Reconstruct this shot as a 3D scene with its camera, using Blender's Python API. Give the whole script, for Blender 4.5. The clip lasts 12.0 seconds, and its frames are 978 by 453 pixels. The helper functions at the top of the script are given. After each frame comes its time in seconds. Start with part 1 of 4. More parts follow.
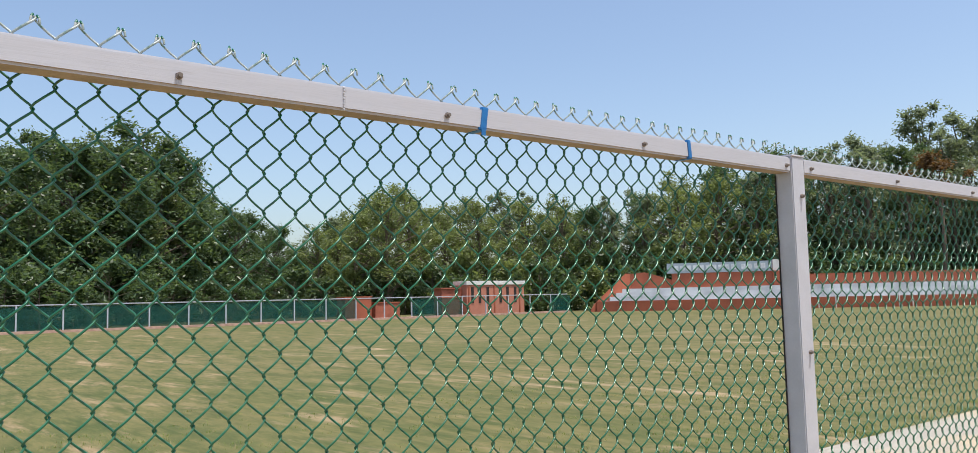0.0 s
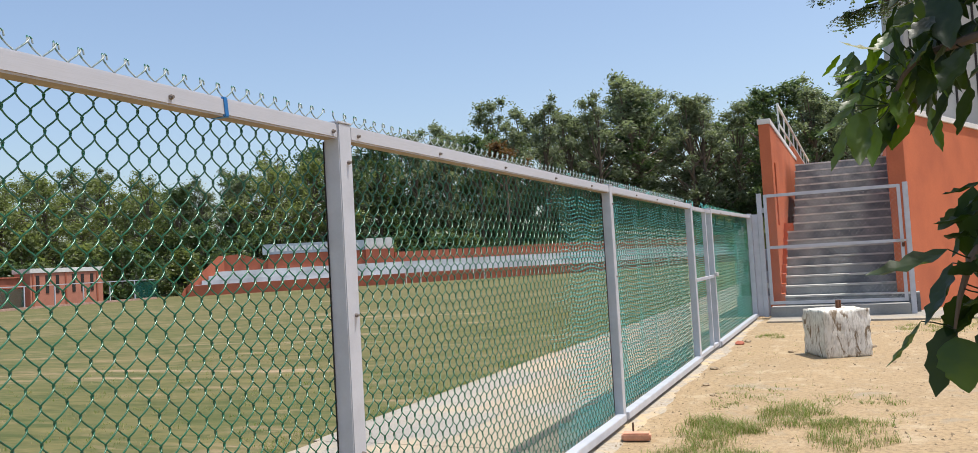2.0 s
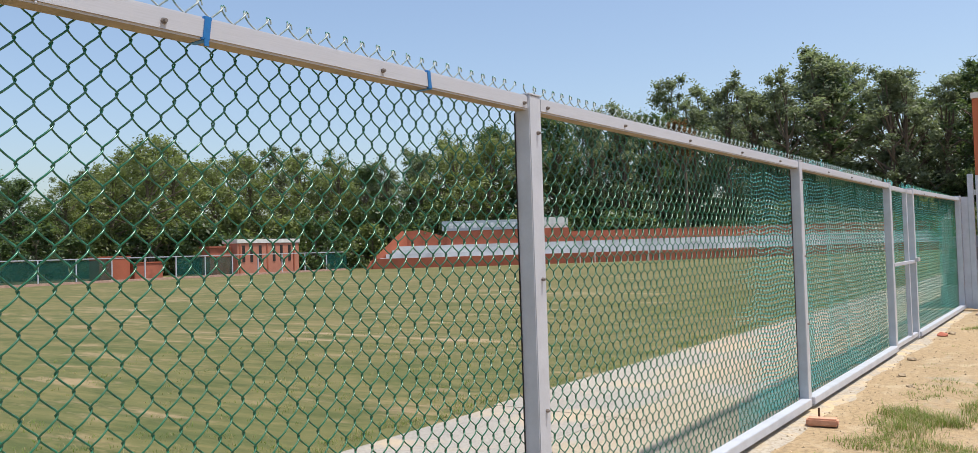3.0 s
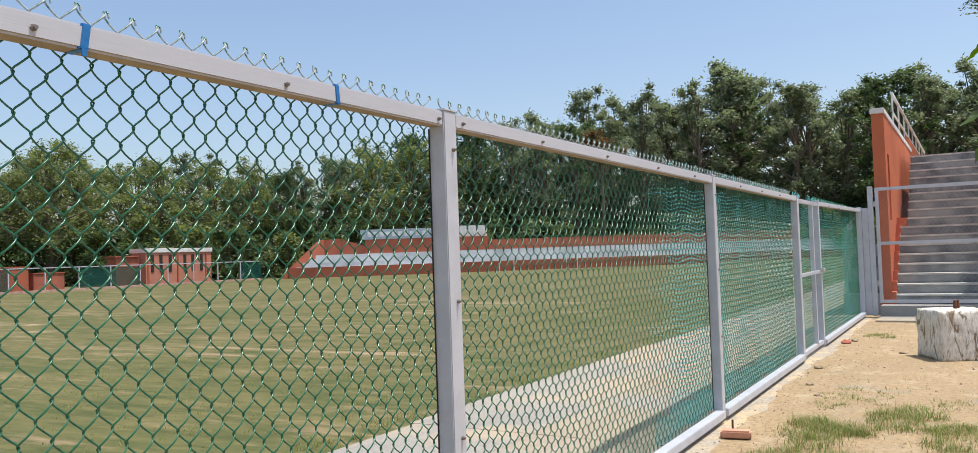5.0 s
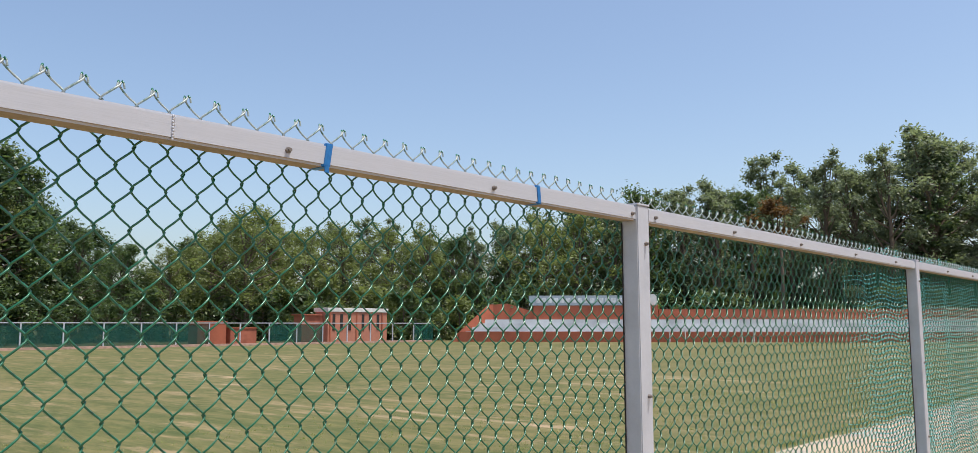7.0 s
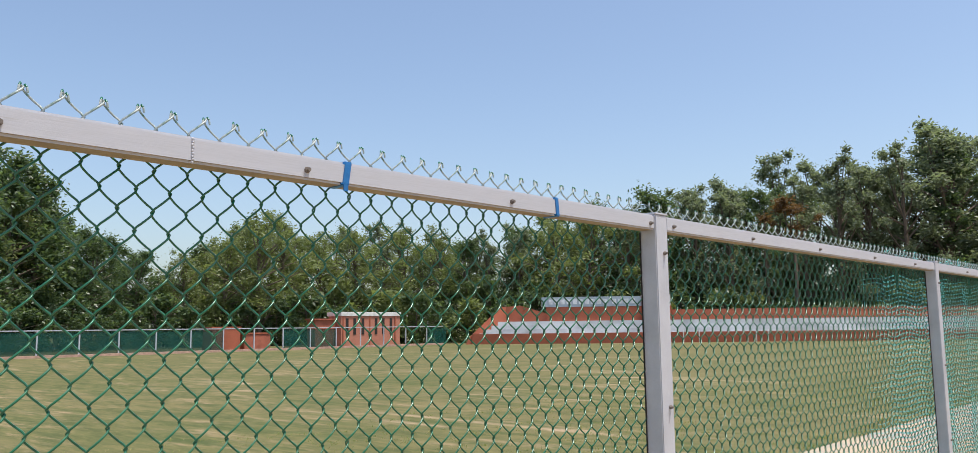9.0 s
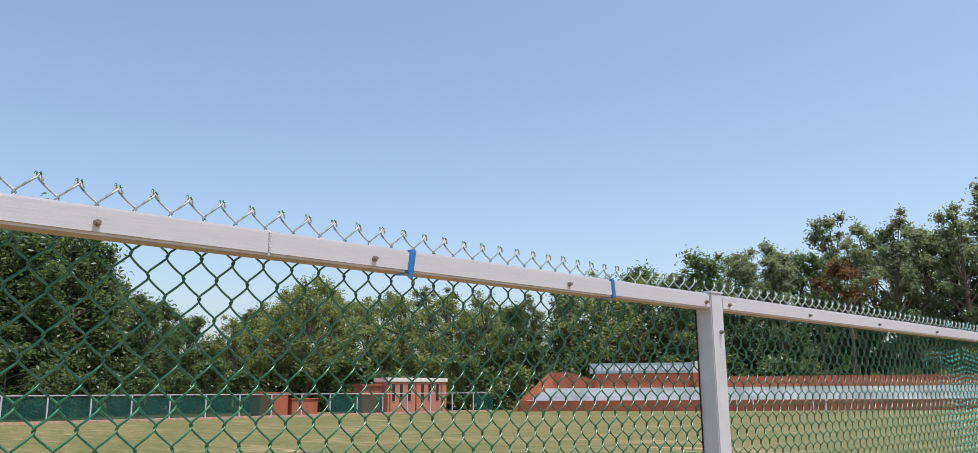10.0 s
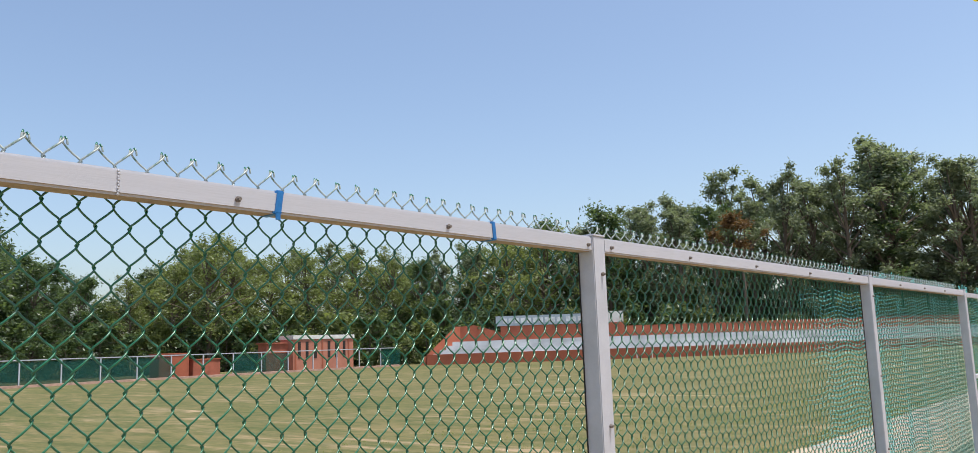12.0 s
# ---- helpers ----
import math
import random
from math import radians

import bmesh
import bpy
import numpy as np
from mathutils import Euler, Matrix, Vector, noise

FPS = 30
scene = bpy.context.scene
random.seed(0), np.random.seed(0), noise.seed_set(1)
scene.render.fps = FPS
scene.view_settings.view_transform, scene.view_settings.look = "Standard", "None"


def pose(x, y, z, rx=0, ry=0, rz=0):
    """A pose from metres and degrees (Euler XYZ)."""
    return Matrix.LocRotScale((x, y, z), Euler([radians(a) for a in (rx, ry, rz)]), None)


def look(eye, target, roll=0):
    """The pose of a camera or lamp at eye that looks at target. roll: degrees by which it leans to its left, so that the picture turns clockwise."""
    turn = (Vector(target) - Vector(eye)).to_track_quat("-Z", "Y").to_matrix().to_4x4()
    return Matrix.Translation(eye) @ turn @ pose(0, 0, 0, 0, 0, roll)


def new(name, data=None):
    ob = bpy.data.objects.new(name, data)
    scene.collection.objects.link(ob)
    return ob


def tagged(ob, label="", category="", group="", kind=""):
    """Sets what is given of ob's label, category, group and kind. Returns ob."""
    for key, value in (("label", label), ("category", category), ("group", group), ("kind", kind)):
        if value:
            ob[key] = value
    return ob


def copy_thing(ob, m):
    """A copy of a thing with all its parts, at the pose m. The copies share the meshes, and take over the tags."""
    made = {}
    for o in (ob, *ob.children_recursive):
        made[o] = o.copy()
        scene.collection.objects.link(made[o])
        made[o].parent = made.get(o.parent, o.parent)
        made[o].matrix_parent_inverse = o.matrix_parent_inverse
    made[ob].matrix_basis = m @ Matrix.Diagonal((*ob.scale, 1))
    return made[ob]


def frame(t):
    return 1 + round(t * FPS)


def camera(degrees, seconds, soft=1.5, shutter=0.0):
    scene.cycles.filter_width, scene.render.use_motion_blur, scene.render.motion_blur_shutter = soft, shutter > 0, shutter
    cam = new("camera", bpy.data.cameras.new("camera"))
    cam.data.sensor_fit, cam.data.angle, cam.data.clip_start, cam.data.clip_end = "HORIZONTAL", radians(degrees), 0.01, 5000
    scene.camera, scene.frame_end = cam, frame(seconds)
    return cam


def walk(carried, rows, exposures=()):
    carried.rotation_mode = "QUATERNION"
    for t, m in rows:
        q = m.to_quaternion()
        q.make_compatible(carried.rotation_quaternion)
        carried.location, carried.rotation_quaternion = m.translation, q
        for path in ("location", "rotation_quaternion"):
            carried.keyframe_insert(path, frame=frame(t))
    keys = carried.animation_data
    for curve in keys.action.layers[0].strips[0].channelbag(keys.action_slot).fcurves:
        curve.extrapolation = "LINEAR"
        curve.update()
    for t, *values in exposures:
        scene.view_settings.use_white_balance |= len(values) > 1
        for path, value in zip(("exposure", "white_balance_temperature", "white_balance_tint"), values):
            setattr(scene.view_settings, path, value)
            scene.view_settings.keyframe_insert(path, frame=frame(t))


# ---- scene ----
cam = camera(61.6, 12.0, soft=0.75)
PATH = [
    (0, (0.019, 0.212, 1.493), (1.262, 1.769, 1.665), -1.3),
    (0.5, (0.084, 0.195, 1.486), (1.565, 1.531, 1.627), -2.1),
    (1, (0.149, 0.176, 1.458), (1.795, 1.307, 1.578), -2.8),
    (1.5, (0.195, 0.155, 1.431), (1.946, 1.116, 1.541), -3.0),
    (2, (0.228, 0.132, 1.432), (2.055, 0.94, 1.519), -3.3),
    (2.5, (0.187, 0.111, 1.414), (1.984, 0.985, 1.487), -2.9),
    (3, (0.108, 0.121, 1.381), (1.724, 1.297, 1.438), -1.8),
    (3.2, (0.078, 0.129, 1.372), (1.592, 1.435, 1.422), -1.4),
    (4.8, (0.174, 0.155, 1.442), (1.824, 1.282, 1.535), -1.6),
    (5, (0.222, 0.171, 1.433), (1.946, 1.183, 1.503), -2.0),
    (5.5, (0.236, 0.161, 1.47), (2.028, 1.045, 1.557), -2.2),
    (6, (0.223, 0.166, 1.534), (2.002, 1.057, 1.735), -2.0),
    (6.5, (0.166, 0.181, 1.55), (1.834, 1.26, 1.78), -1.2),
    (7, (0.099, 0.202, 1.538), (1.573, 1.532, 1.775), 0.0),
    (7.2, (0.082, 0.223, 1.539), (1.477, 1.636, 1.778), 0.3),
    (8.8, (0.063, 0.236, 1.563), (1.434, 1.671, 1.812), -0.4),
    (9, (0.091, 0.227, 1.579), (1.546, 1.577, 1.821), -0.7),
    (9.5, (0.042, 0.203, 1.61), (1.459, 1.584, 1.9), -0.5),
    (10, (0.01, 0.203, 1.63), (1.37, 1.615, 2.028), -0.4),
    (10.5, (0.059, 0.179, 1.63), (1.504, 1.505, 2.025), -1.4),
    (11, (0.119, 0.142, 1.622), (1.708, 1.297, 2.0), -3.0),
    (11.5, (0.15, 0.14, 1.612), (1.778, 1.251, 1.953), -3.3),
    (12, (0.107, 0.166, 1.592), (1.633, 1.426, 1.878), -2.0),
]
walk(cam, [(t, look(eye, target, roll)) for t, eye, target, roll in PATH], [(0, 0.36), (0.6, 0.29), (7, 0.28), (9, 0.32), (10, 0.38), (11.5, 0.38), (12, 0.34)])

# ---- world, sun and exposure ----
TO_SUN = Vector((0.10, -0.25, 0.965)).normalized()
world = bpy.data.worlds.new("sky")
scene.world = world
world.use_nodes = True
wn = world.node_tree
sky = wn.nodes.new("ShaderNodeTexSky")
sky.sky_type = "NISHITA"
sky.sun_disc = False
sky.sun_elevation = math.asin(TO_SUN.z)
sky.sun_rotation = math.atan2(TO_SUN.x, TO_SUN.y)
sky.air_density, sky.dust_density, sky.ozone_density = 1.0, 2.2, 1.3
wn.links.new(sky.outputs[0], wn.nodes["Background"].inputs[0])
wn.nodes["Background"].inputs[1].default_value = 0.15
sun = new("sun", bpy.data.lights.new("sun", "SUN"))
sun.data.energy, sun.data.angle, sun.data.color = 4.1, radians(0.6), (1.0, 0.95, 0.87)
sun.matrix_world = look(TO_SUN * 200, (0, 0, 0))

# ---- materials ----
def mat(name, col, rough=0.8, metal=0.0, var=0.15, scale=3.0, fine=60.0, bump=0.2, col2=None, island=False, obj=False, spec=0.5):
    """Two-scale noise over a base colour, with a fine bump."""
    m = bpy.data.materials.new(name)
    m.use_nodes = True
    t = m.node_tree
    n, l = t.nodes, t.links
    b = n["Principled BSDF"]
    b.inputs["Roughness"].default_value, b.inputs["Metallic"].default_value = rough, metal
    b.inputs["Specular IOR Level"].default_value = spec
    tc = n.new("ShaderNodeTexCoord")
    a = n.new("ShaderNodeTexNoise")
    a.inputs["Scale"].default_value, a.inputs["Detail"].default_value = scale, 6
    f = n.new("ShaderNodeTexNoise")
    f.inputs["Scale"].default_value, f.inputs["Detail"].default_value = fine, 3
    for q in (a, f):
        l.new(tc.outputs["Object"], q.inputs["Vector"])
    ramp = n.new("ShaderNodeMix")
    ramp.data_type = "RGBA"
    c2 = col2 or tuple(c * (1 - 2.2 * var) for c in col)
    ramp.inputs[6].default_value, ramp.inputs[7].default_value = (*col, 1), (*c2, 1)
    cr = n.new("ShaderNodeMapRange")
    cr.inputs[1].default_value, cr.inputs[2].default_value = 0.38, 0.68
    l.new(a.outputs[0], cr.inputs[0])
    l.new(cr.outputs[0], ramp.inputs[0])
    hs = n.new("ShaderNodeHueSaturation")
    l.new(ramp.outputs[2], hs.inputs["Color"])
    mr = n.new("ShaderNodeMapRange")
    mr.inputs[3].default_value, mr.inputs[4].default_value = 1 - var, 1 + var
    l.new(f.outputs[0], mr.inputs[0])
    src = mr.outputs[0]
    if island or obj:
        g = n.new("ShaderNodeNewGeometry" if island else "ShaderNodeObjectInfo")
        out = g.outputs["Random Per Island" if island else "Random"]
        mm = n.new("ShaderNodeMapRange")
        mm.inputs[3].default_value, mm.inputs[4].default_value = 0.65, 1.35
        l.new(out, mm.inputs[0])
        mu = n.new("ShaderNodeMath")
        mu.operation = "MULTIPLY"
        l.new(src, mu.inputs[0])
        l.new(mm.outputs[0], mu.inputs[1])
        src = mu.outputs[0]
    l.new(src, hs.inputs["Value"])
    l.new(hs.outputs[0], b.inputs["Base Color"])
    bp = n.new("ShaderNodeBump")
    bp.inputs["Strength"].default_value, bp.inputs["Distance"].default_value = bump, 0.01
    l.new(f.outputs[0], bp.inputs["Height"])
    l.new(bp.outputs[0], b.inputs["Normal"])
    return m

WHITE_STEEL = mat("white_painted_steel", (0.53, 0.545, 0.60), 0.38, 0, 0.06, 7, 120, 0.05)
GREEN_WIRE = mat("green_coated_wire", (0.004, 0.125, 0.058), 0.28, 0, 0.12, 8, 60, 0.03, spec=0.7)
OVERSPRAY = mat("paint_spattered_wire", (0.36, 0.40, 0.39), 0.4, 0, 0.2, 60, 200, 0.1, (0.05, 0.14, 0.11))
# brown of grime and of light bounced off the sand, in the colour
UNDERSIDE = mat("dirty_bounce_lit_underside", (0.36, 0.27, 0.17), 0.7, 0, 0.15, 5, 60, 0.2)
BOLT = mat("weathered_bolt", (0.20, 0.17, 0.15), 0.6, 0.0)
BLUE = mat("blue_tape", (0.02, 0.2, 0.55), 0.4)
BRICK = mat("red_brick", (0.42, 0.13, 0.08), 0.9, 0, 0.12, 2, 20, 0.3)
WHITE = mat("white_paint", (0.75, 0.74, 0.72), 0.7, 0, 0.08, 2, 30)
CONCRETE = mat("grey_concrete", (0.36, 0.35, 0.33), 0.9, 0, 0.12, 1.2, 25, 0.4)
STEP = mat("weathered_step_concrete", (0.28, 0.295, 0.295), 0.9, 0, 0.25, 2.6, 25, 0.5, (0.095, 0.107, 0.125))
STEEL = mat("galvanised_steel", (0.55, 0.55, 0.55), 0.45, 0.3)
BARK = mat("bark", (0.16, 0.12, 0.09), 0.9, 0, 0.2, 3, 30, 0.5)

# ---- mesh helpers ----
def mesh_object(name, bm, material, parent=None, smooth=False):
    me = bpy.data.meshes.new(name)
    bmesh.ops.recalc_face_normals(bm, faces=bm.faces[:])
    bm.to_mesh(me)
    bm.free()
    for m in (material if isinstance(material, (list, tuple)) else [material]):
        me.materials.append(m)
    if smooth:
        for p in me.polygons:
            p.use_smooth = True
    ob = new(name, me)
    if parent:
        ob.parent = parent
    return ob

def part(name, bm, material, parent, label="", smooth=False):
    ob = mesh_object(name, bm, material, parent, smooth)
    if label:
        ob["label"] = label
    return ob

def thing(name, at=(0, 0, 0), label="", category="", group="", kind=""):
    e = new(name)
    e.location = at
    return tagged(e, label, category, group, kind)

def box(x0, y0, z0, x1, y1, z1, bevel=0.0, bm=None):
    bm = bm or bmesh.new()
    g = bmesh.ops.create_cube(bm, size=1.0, matrix=Matrix.Translation(((x0 + x1) / 2, (y0 + y1) / 2, (z0 + z1) / 2)) @ Matrix.Diagonal((x1 - x0, y1 - y0, z1 - z0, 1)))
    if bevel:
        es = list({e for v in g["verts"] for e in v.link_edges})
        bmesh.ops.bevel(bm, geom=es, offset=bevel, segments=2, affect="EDGES")
    return bm

def ribbon_mesh(name, verts, faces, material):
    me = bpy.data.meshes.new(name)
    me.from_pydata(verts, [], faces)
    for m in (material if isinstance(material, (list, tuple)) else [material]):
        me.materials.append(m)
    me.update()
    return me

# ---- more materials ----
def patchy(name, cols, scale, stretch, rough=0.95, fine=40.0, bump=0.5, lo=0.48, hi=0.6, dist=0.02, speck=None):
    """Ground in which a second colour lies in worn patches over the first, with a third as fine speckle."""
    m = bpy.data.materials.new(name)
    m.use_nodes = True
    n, l = m.node_tree.nodes, m.node_tree.links
    b = n["Principled BSDF"]
    b.inputs["Roughness"].default_value = rough
    b.inputs["Specular IOR Level"].default_value = 0.2
    tc = n.new("ShaderNodeTexCoord")
    mp = n.new("ShaderNodeMapping")
    mp.inputs["Scale"].default_value = stretch
    l.new(tc.outputs["Object"], mp.inputs["Vector"])
    def noise_node(s, d):
        q = n.new("ShaderNodeTexNoise")
        q.inputs["Scale"].default_value, q.inputs["Detail"].default_value, q.inputs["Roughness"].default_value = s, d, 0.65
        l.new(mp.outputs[0], q.inputs["Vector"])
        return q
    def rng(src, a, z, o0=0.0, o1=1.0):
        q = n.new("ShaderNodeMapRange")
        for i, v in enumerate((a, z, o0, o1)):
            q.inputs[i + 1].default_value = v
        l.new(src, q.inputs[0])
        return q.outputs[0]
    def mix(f, a, c):
        q = n.new("ShaderNodeMix")
        q.data_type = "RGBA"
        l.new(f, q.inputs[0])
        for i, v in ((6, a), (7, c)):
            if isinstance(v, tuple):
                q.inputs[i].default_value = (*v, 1)
            else:
                l.new(v, q.inputs[i])
        return q.outputs[2]
    def warped(q):
        q.inputs["Distortion"].default_value = 0.9
        return q
    big, mid, fin = warped(noise_node(scale, 9)), noise_node(scale * 0.23, 4), noise_node(fine, 9)
    c = mix(rng(mid.outputs[0], 0.4, 0.62), cols[0], cols[1])
    c = mix(rng(fin.outputs[0], 0.45, 0.63, 0, 0.92), c, cols[3])
    c = mix(rng(big.outputs[0], lo, hi), c, cols[2])
    for col, size, a, z, most in speck or ():
        q = noise_node(size, 7)
        q.inputs["Roughness"].default_value = 0.72
        c = mix(rng(q.outputs[0], a, z, 0, most), c, col)
    l.new(c, b.inputs["Base Color"])
    bp = n.new("ShaderNodeBump")
    bp.inputs["Strength"].default_value, bp.inputs["Distance"].default_value = bump, dist
    l.new(fin.outputs[0], bp.inputs["Height"])
    l.new(bp.outputs[0], b.inputs["Normal"])
    return m

def leafy(name, col, through_col, gloss=0.35, island=True, amount=0.45, var=0.15, size=4):
    """A leaf: glossy on its face, and letting some light through."""
    m = mat(name, col, gloss, 0, var, size, 40, 0.1, island=island, obj=not island)
    n, l = m.node_tree.nodes, m.node_tree.links
    b, out = n["Principled BSDF"], n["Material Output"]
    tr = n.new("ShaderNodeBsdfTranslucent")
    tr.inputs[0].default_value = (*through_col, 1)
    mx = n.new("ShaderNodeMixShader")
    mx.inputs[0].default_value = amount
    l.new(b.outputs[0], mx.inputs[1])
    l.new(tr.outputs[0], mx.inputs[2])
    l.new(mx.outputs[0], out.inputs[0])
    return m

FIELD = patchy("worn_field_grass", [(0.114, 0.115, 0.043), (0.166, 0.139, 0.064), (0.385, 0.279, 0.181), (0.067, 0.081, 0.027)], 0.55, (1.0, 0.20, 1.0), fine=2.6, lo=0.575, hi=0.70, dist=0.03,
               speck=[((0.067, 0.090, 0.029), 1.3, 0.46, 0.62, 0.5), ((0.366, 0.257, 0.162), 1.6, 0.56, 0.66, 0.6), ((0.193, 0.162, 0.067), 6.0, 0.48, 0.62, 0.5), ((0.043, 0.059, 0.019), 9.0, 0.50, 0.64, 0.4)])
SAND_C = patchy("sand_strewn_concrete", [(0.414, 0.342, 0.243), (0.360, 0.306, 0.234), (0.333, 0.315, 0.288), (0.279, 0.243, 0.189)], 0.9, (1, 1, 1), fine=30, bump=0.3, lo=0.54, hi=0.66)
PATH_C = patchy("sandy_concrete", [(0.360, 0.333, 0.288), (0.306, 0.288, 0.261), (0.405, 0.333, 0.243), (0.252, 0.234, 0.207)], 0.8, (1, 1, 1), fine=30, bump=0.3)
DIRT = patchy("sandy_dirt", [(0.427, 0.311, 0.182), (0.374, 0.276, 0.165), (0.329, 0.276, 0.200), (0.276, 0.200, 0.120)], 1.4, (1, 1, 1), fine=22, bump=0.8, lo=0.58, hi=0.7, dist=0.03,
              speck=[((0.481, 0.383, 0.258), 3.0, 0.52, 0.64, 0.7), ((0.231, 0.169, 0.098), 17.0, 0.60, 0.68, 0.8)])
RED = mat("terracotta_paint", (0.545, 0.160, 0.077), 0.85, 0, 0.09, 0.9, 30, 0.2, (0.432, 0.127, 0.066), spec=0.2)
LEAF_A = leafy("foliage_deep", (0.094, 0.150, 0.067), (0.15, 0.22, 0.06), 0.42, var=0.27, size=9)
LEAF_B = leafy("foliage_olive", (0.205, 0.245, 0.094), (0.25, 0.31, 0.075), 0.5, var=0.28, size=9)
LEAF_C = leafy("foliage_grey_green", (0.205, 0.245, 0.155), (0.26, 0.32, 0.14), 0.45, var=0.27, size=9)
LEAF_D = leafy("foliage_rust", (0.17, 0.10, 0.035), (0.2, 0.11, 0.03), 0.6)
# one leaf in two tones: shade, then sun, put into the colours
LEAF_SHADE = leafy("shaded_broad_leaf", (0.014, 0.036, 0.008), (0.08, 0.14, 0.006), 0.42, False, 0.3)
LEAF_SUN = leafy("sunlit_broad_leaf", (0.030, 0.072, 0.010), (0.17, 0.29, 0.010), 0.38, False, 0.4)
# pale colour stands for the sun's glare on a glossy leaf face
LEAF_PALE = leafy("sun_glint_leaf", (0.50, 0.50, 0.38), (0.4, 0.42, 0.25), 0.35)
LEAF_YOUNG = leafy("young_leaf", (0.30, 0.26, 0.02), (0.55, 0.45, 0.03), 0.3)
DRY_BLADE = leafy("dry_grass_blade", (0.42, 0.34, 0.17), (0.40, 0.33, 0.15), 0.6)
BLADE = leafy("grass_blade", (0.14, 0.20, 0.036), (0.23, 0.32, 0.04), 0.5)
SIGN = mat("pale_blue_board", (0.38, 0.45, 0.51), 0.6, 0, 0.06, 1, 12)
SIGN_INK = mat("white_lettering_paint", (0.72, 0.75, 0.78), 0.6)
SEAT_GREY = mat("pale_concrete_terrace", (0.564, 0.578, 0.592), 0.85, 0, 0.14, 0.5, 8)
RAIL_PAINT = patchy("brushed_white_paint", [(0.55, 0.56, 0.61), (0.51, 0.52, 0.57), (0.37, 0.35, 0.33), (0.47, 0.48, 0.52)], 5.0, (0.22, 1.0, 11.0), rough=0.4, fine=50, bump=0.10, lo=0.64, hi=0.74, dist=0.003)
# the terracotta of the far side, muted by distance haze put into the colour
HAZED = mat("hazed_terracotta_paint", (0.414, 0.127, 0.075), 0.9, 0, 0.14, 0.6, 9, 0.2, (0.310, 0.099, 0.061), spec=0.2)
DARK = mat("dark_recess", (0.03, 0.025, 0.022), 0.9)
RUST = mat("rusty_steel", (0.17, 0.07, 0.035), 0.8, 0.3, 0.2, 20, 90, 0.4)
PLASTER = patchy("old_whitewash", [(0.82, 0.79, 0.73), (0.72, 0.68, 0.61), (0.24, 0.18, 0.12), (0.50, 0.46, 0.40)], 11.0, (1, 1, 0.30), fine=40, bump=0.8, lo=0.54, hi=0.60, dist=0.01)
FACADE = mat("beige_cladding", (0.50, 0.48, 0.44), 0.7, 0, 0.08, 0.5, 10)

def net_material(name, col, gap):
    """Woven shade cloth: threads that glow when lit from behind, with light between them."""
    m = mat(name, col, 0.45, 0, 0.15, 1.5, 30, 0.1)
    n, l = m.node_tree.nodes, m.node_tree.links
    lit, mx = n.new("ShaderNodeMixShader"), n.new("ShaderNodeMixShader")
    tl, tr = n.new("ShaderNodeBsdfTranslucent"), n.new("ShaderNodeBsdfTransparent")
    tl.inputs[0].default_value = (*col, 1)
    lit.inputs[0].default_value, mx.inputs[0].default_value = 0.4, gap
    l.new(n["Principled BSDF"].outputs[0], lit.inputs[1])
    l.new(tl.outputs[0], lit.inputs[2])
    l.new(lit.outputs[0], mx.inputs[1])
    l.new(tr.outputs[0], mx.inputs[2])
    l.new(mx.outputs[0], n["Material Output"].inputs[0])
    return m

NET = net_material("green_shade_net", (0.20, 0.72, 0.71), 0.22)
NET_FAR = net_material("far_green_net", (0.018, 0.135, 0.110), 0.48)

# ---- ground ----
def ground_sheet():
    """One sheet to the horizon: our side level, the field falling gently away."""
    xs = [-900, -300, -120, -60, -30] + list(range(-20, 100, 4)) + [120, 160, 240, 400, 900]
    ys = [-900, -300, -100, -40, -15, -6, -3, 0, 1.0, 1.6, 2.2, 3.0, 4.4, 6, 8, 11, 15, 20, 25, 30, 36, 44, 52, 60, 70, 90, 130, 250, 900]
    bm = bmesh.new()
    vs = {}
    for i, x in enumerate(xs):
        for j, y in enumerate(ys):
            z = -0.3 * min(1.0, max(0.0, (y - 5.0) / 25.0)) - (0.02 if y > 4.4 else 0)
            if y > 5:
                z += 0.03 * noise.noise((x * 0.2, y * 0.2, 0))
            vs[i, j] = bm.verts.new((x, y, z))
    for i in range(len(xs) - 1):
        for j in range(len(ys) - 1):
            f = bm.faces.new((vs[i, j], vs[i + 1, j], vs[i + 1, j + 1], vs[i, j + 1]))
            f.material_index = 0 if ys[j] >= 4.4 else 1
    me = bpy.data.meshes.new("ground")
    bm.to_mesh(me)
    bm.free()
    me.materials.append(FIELD)
    me.materials.append(DIRT)
    return tagged(new("ground", me), "worn grass playing field and sandy bare earth", "ground", kind="structure")
ground_sheet()

def paved_strip():
    strip = thing("pavement", (0, 0, 0), "sandy concrete walkway along the inside of the fence", "pavement", kind="structure")
    rng = random.Random(4)
    x = -24.0
    while x < 60:
        w = 6.0
        bm = box(x + 0.003, 2.12, -0.10, x + w - 0.003, 3.236, 0.012 + rng.uniform(-0.001, 0.001), 0.003)
        part("slab", bm, SAND_C, strip)
        bm = box(x + 0.003, 3.242, -0.10, x + w - 0.003, 4.40 + rng.uniform(-0.04, 0.04), 0.012 + rng.uniform(-0.001, 0.001), 0.003)
        part("slab", bm, PATH_C, strip)
        x += w
paved_strip()

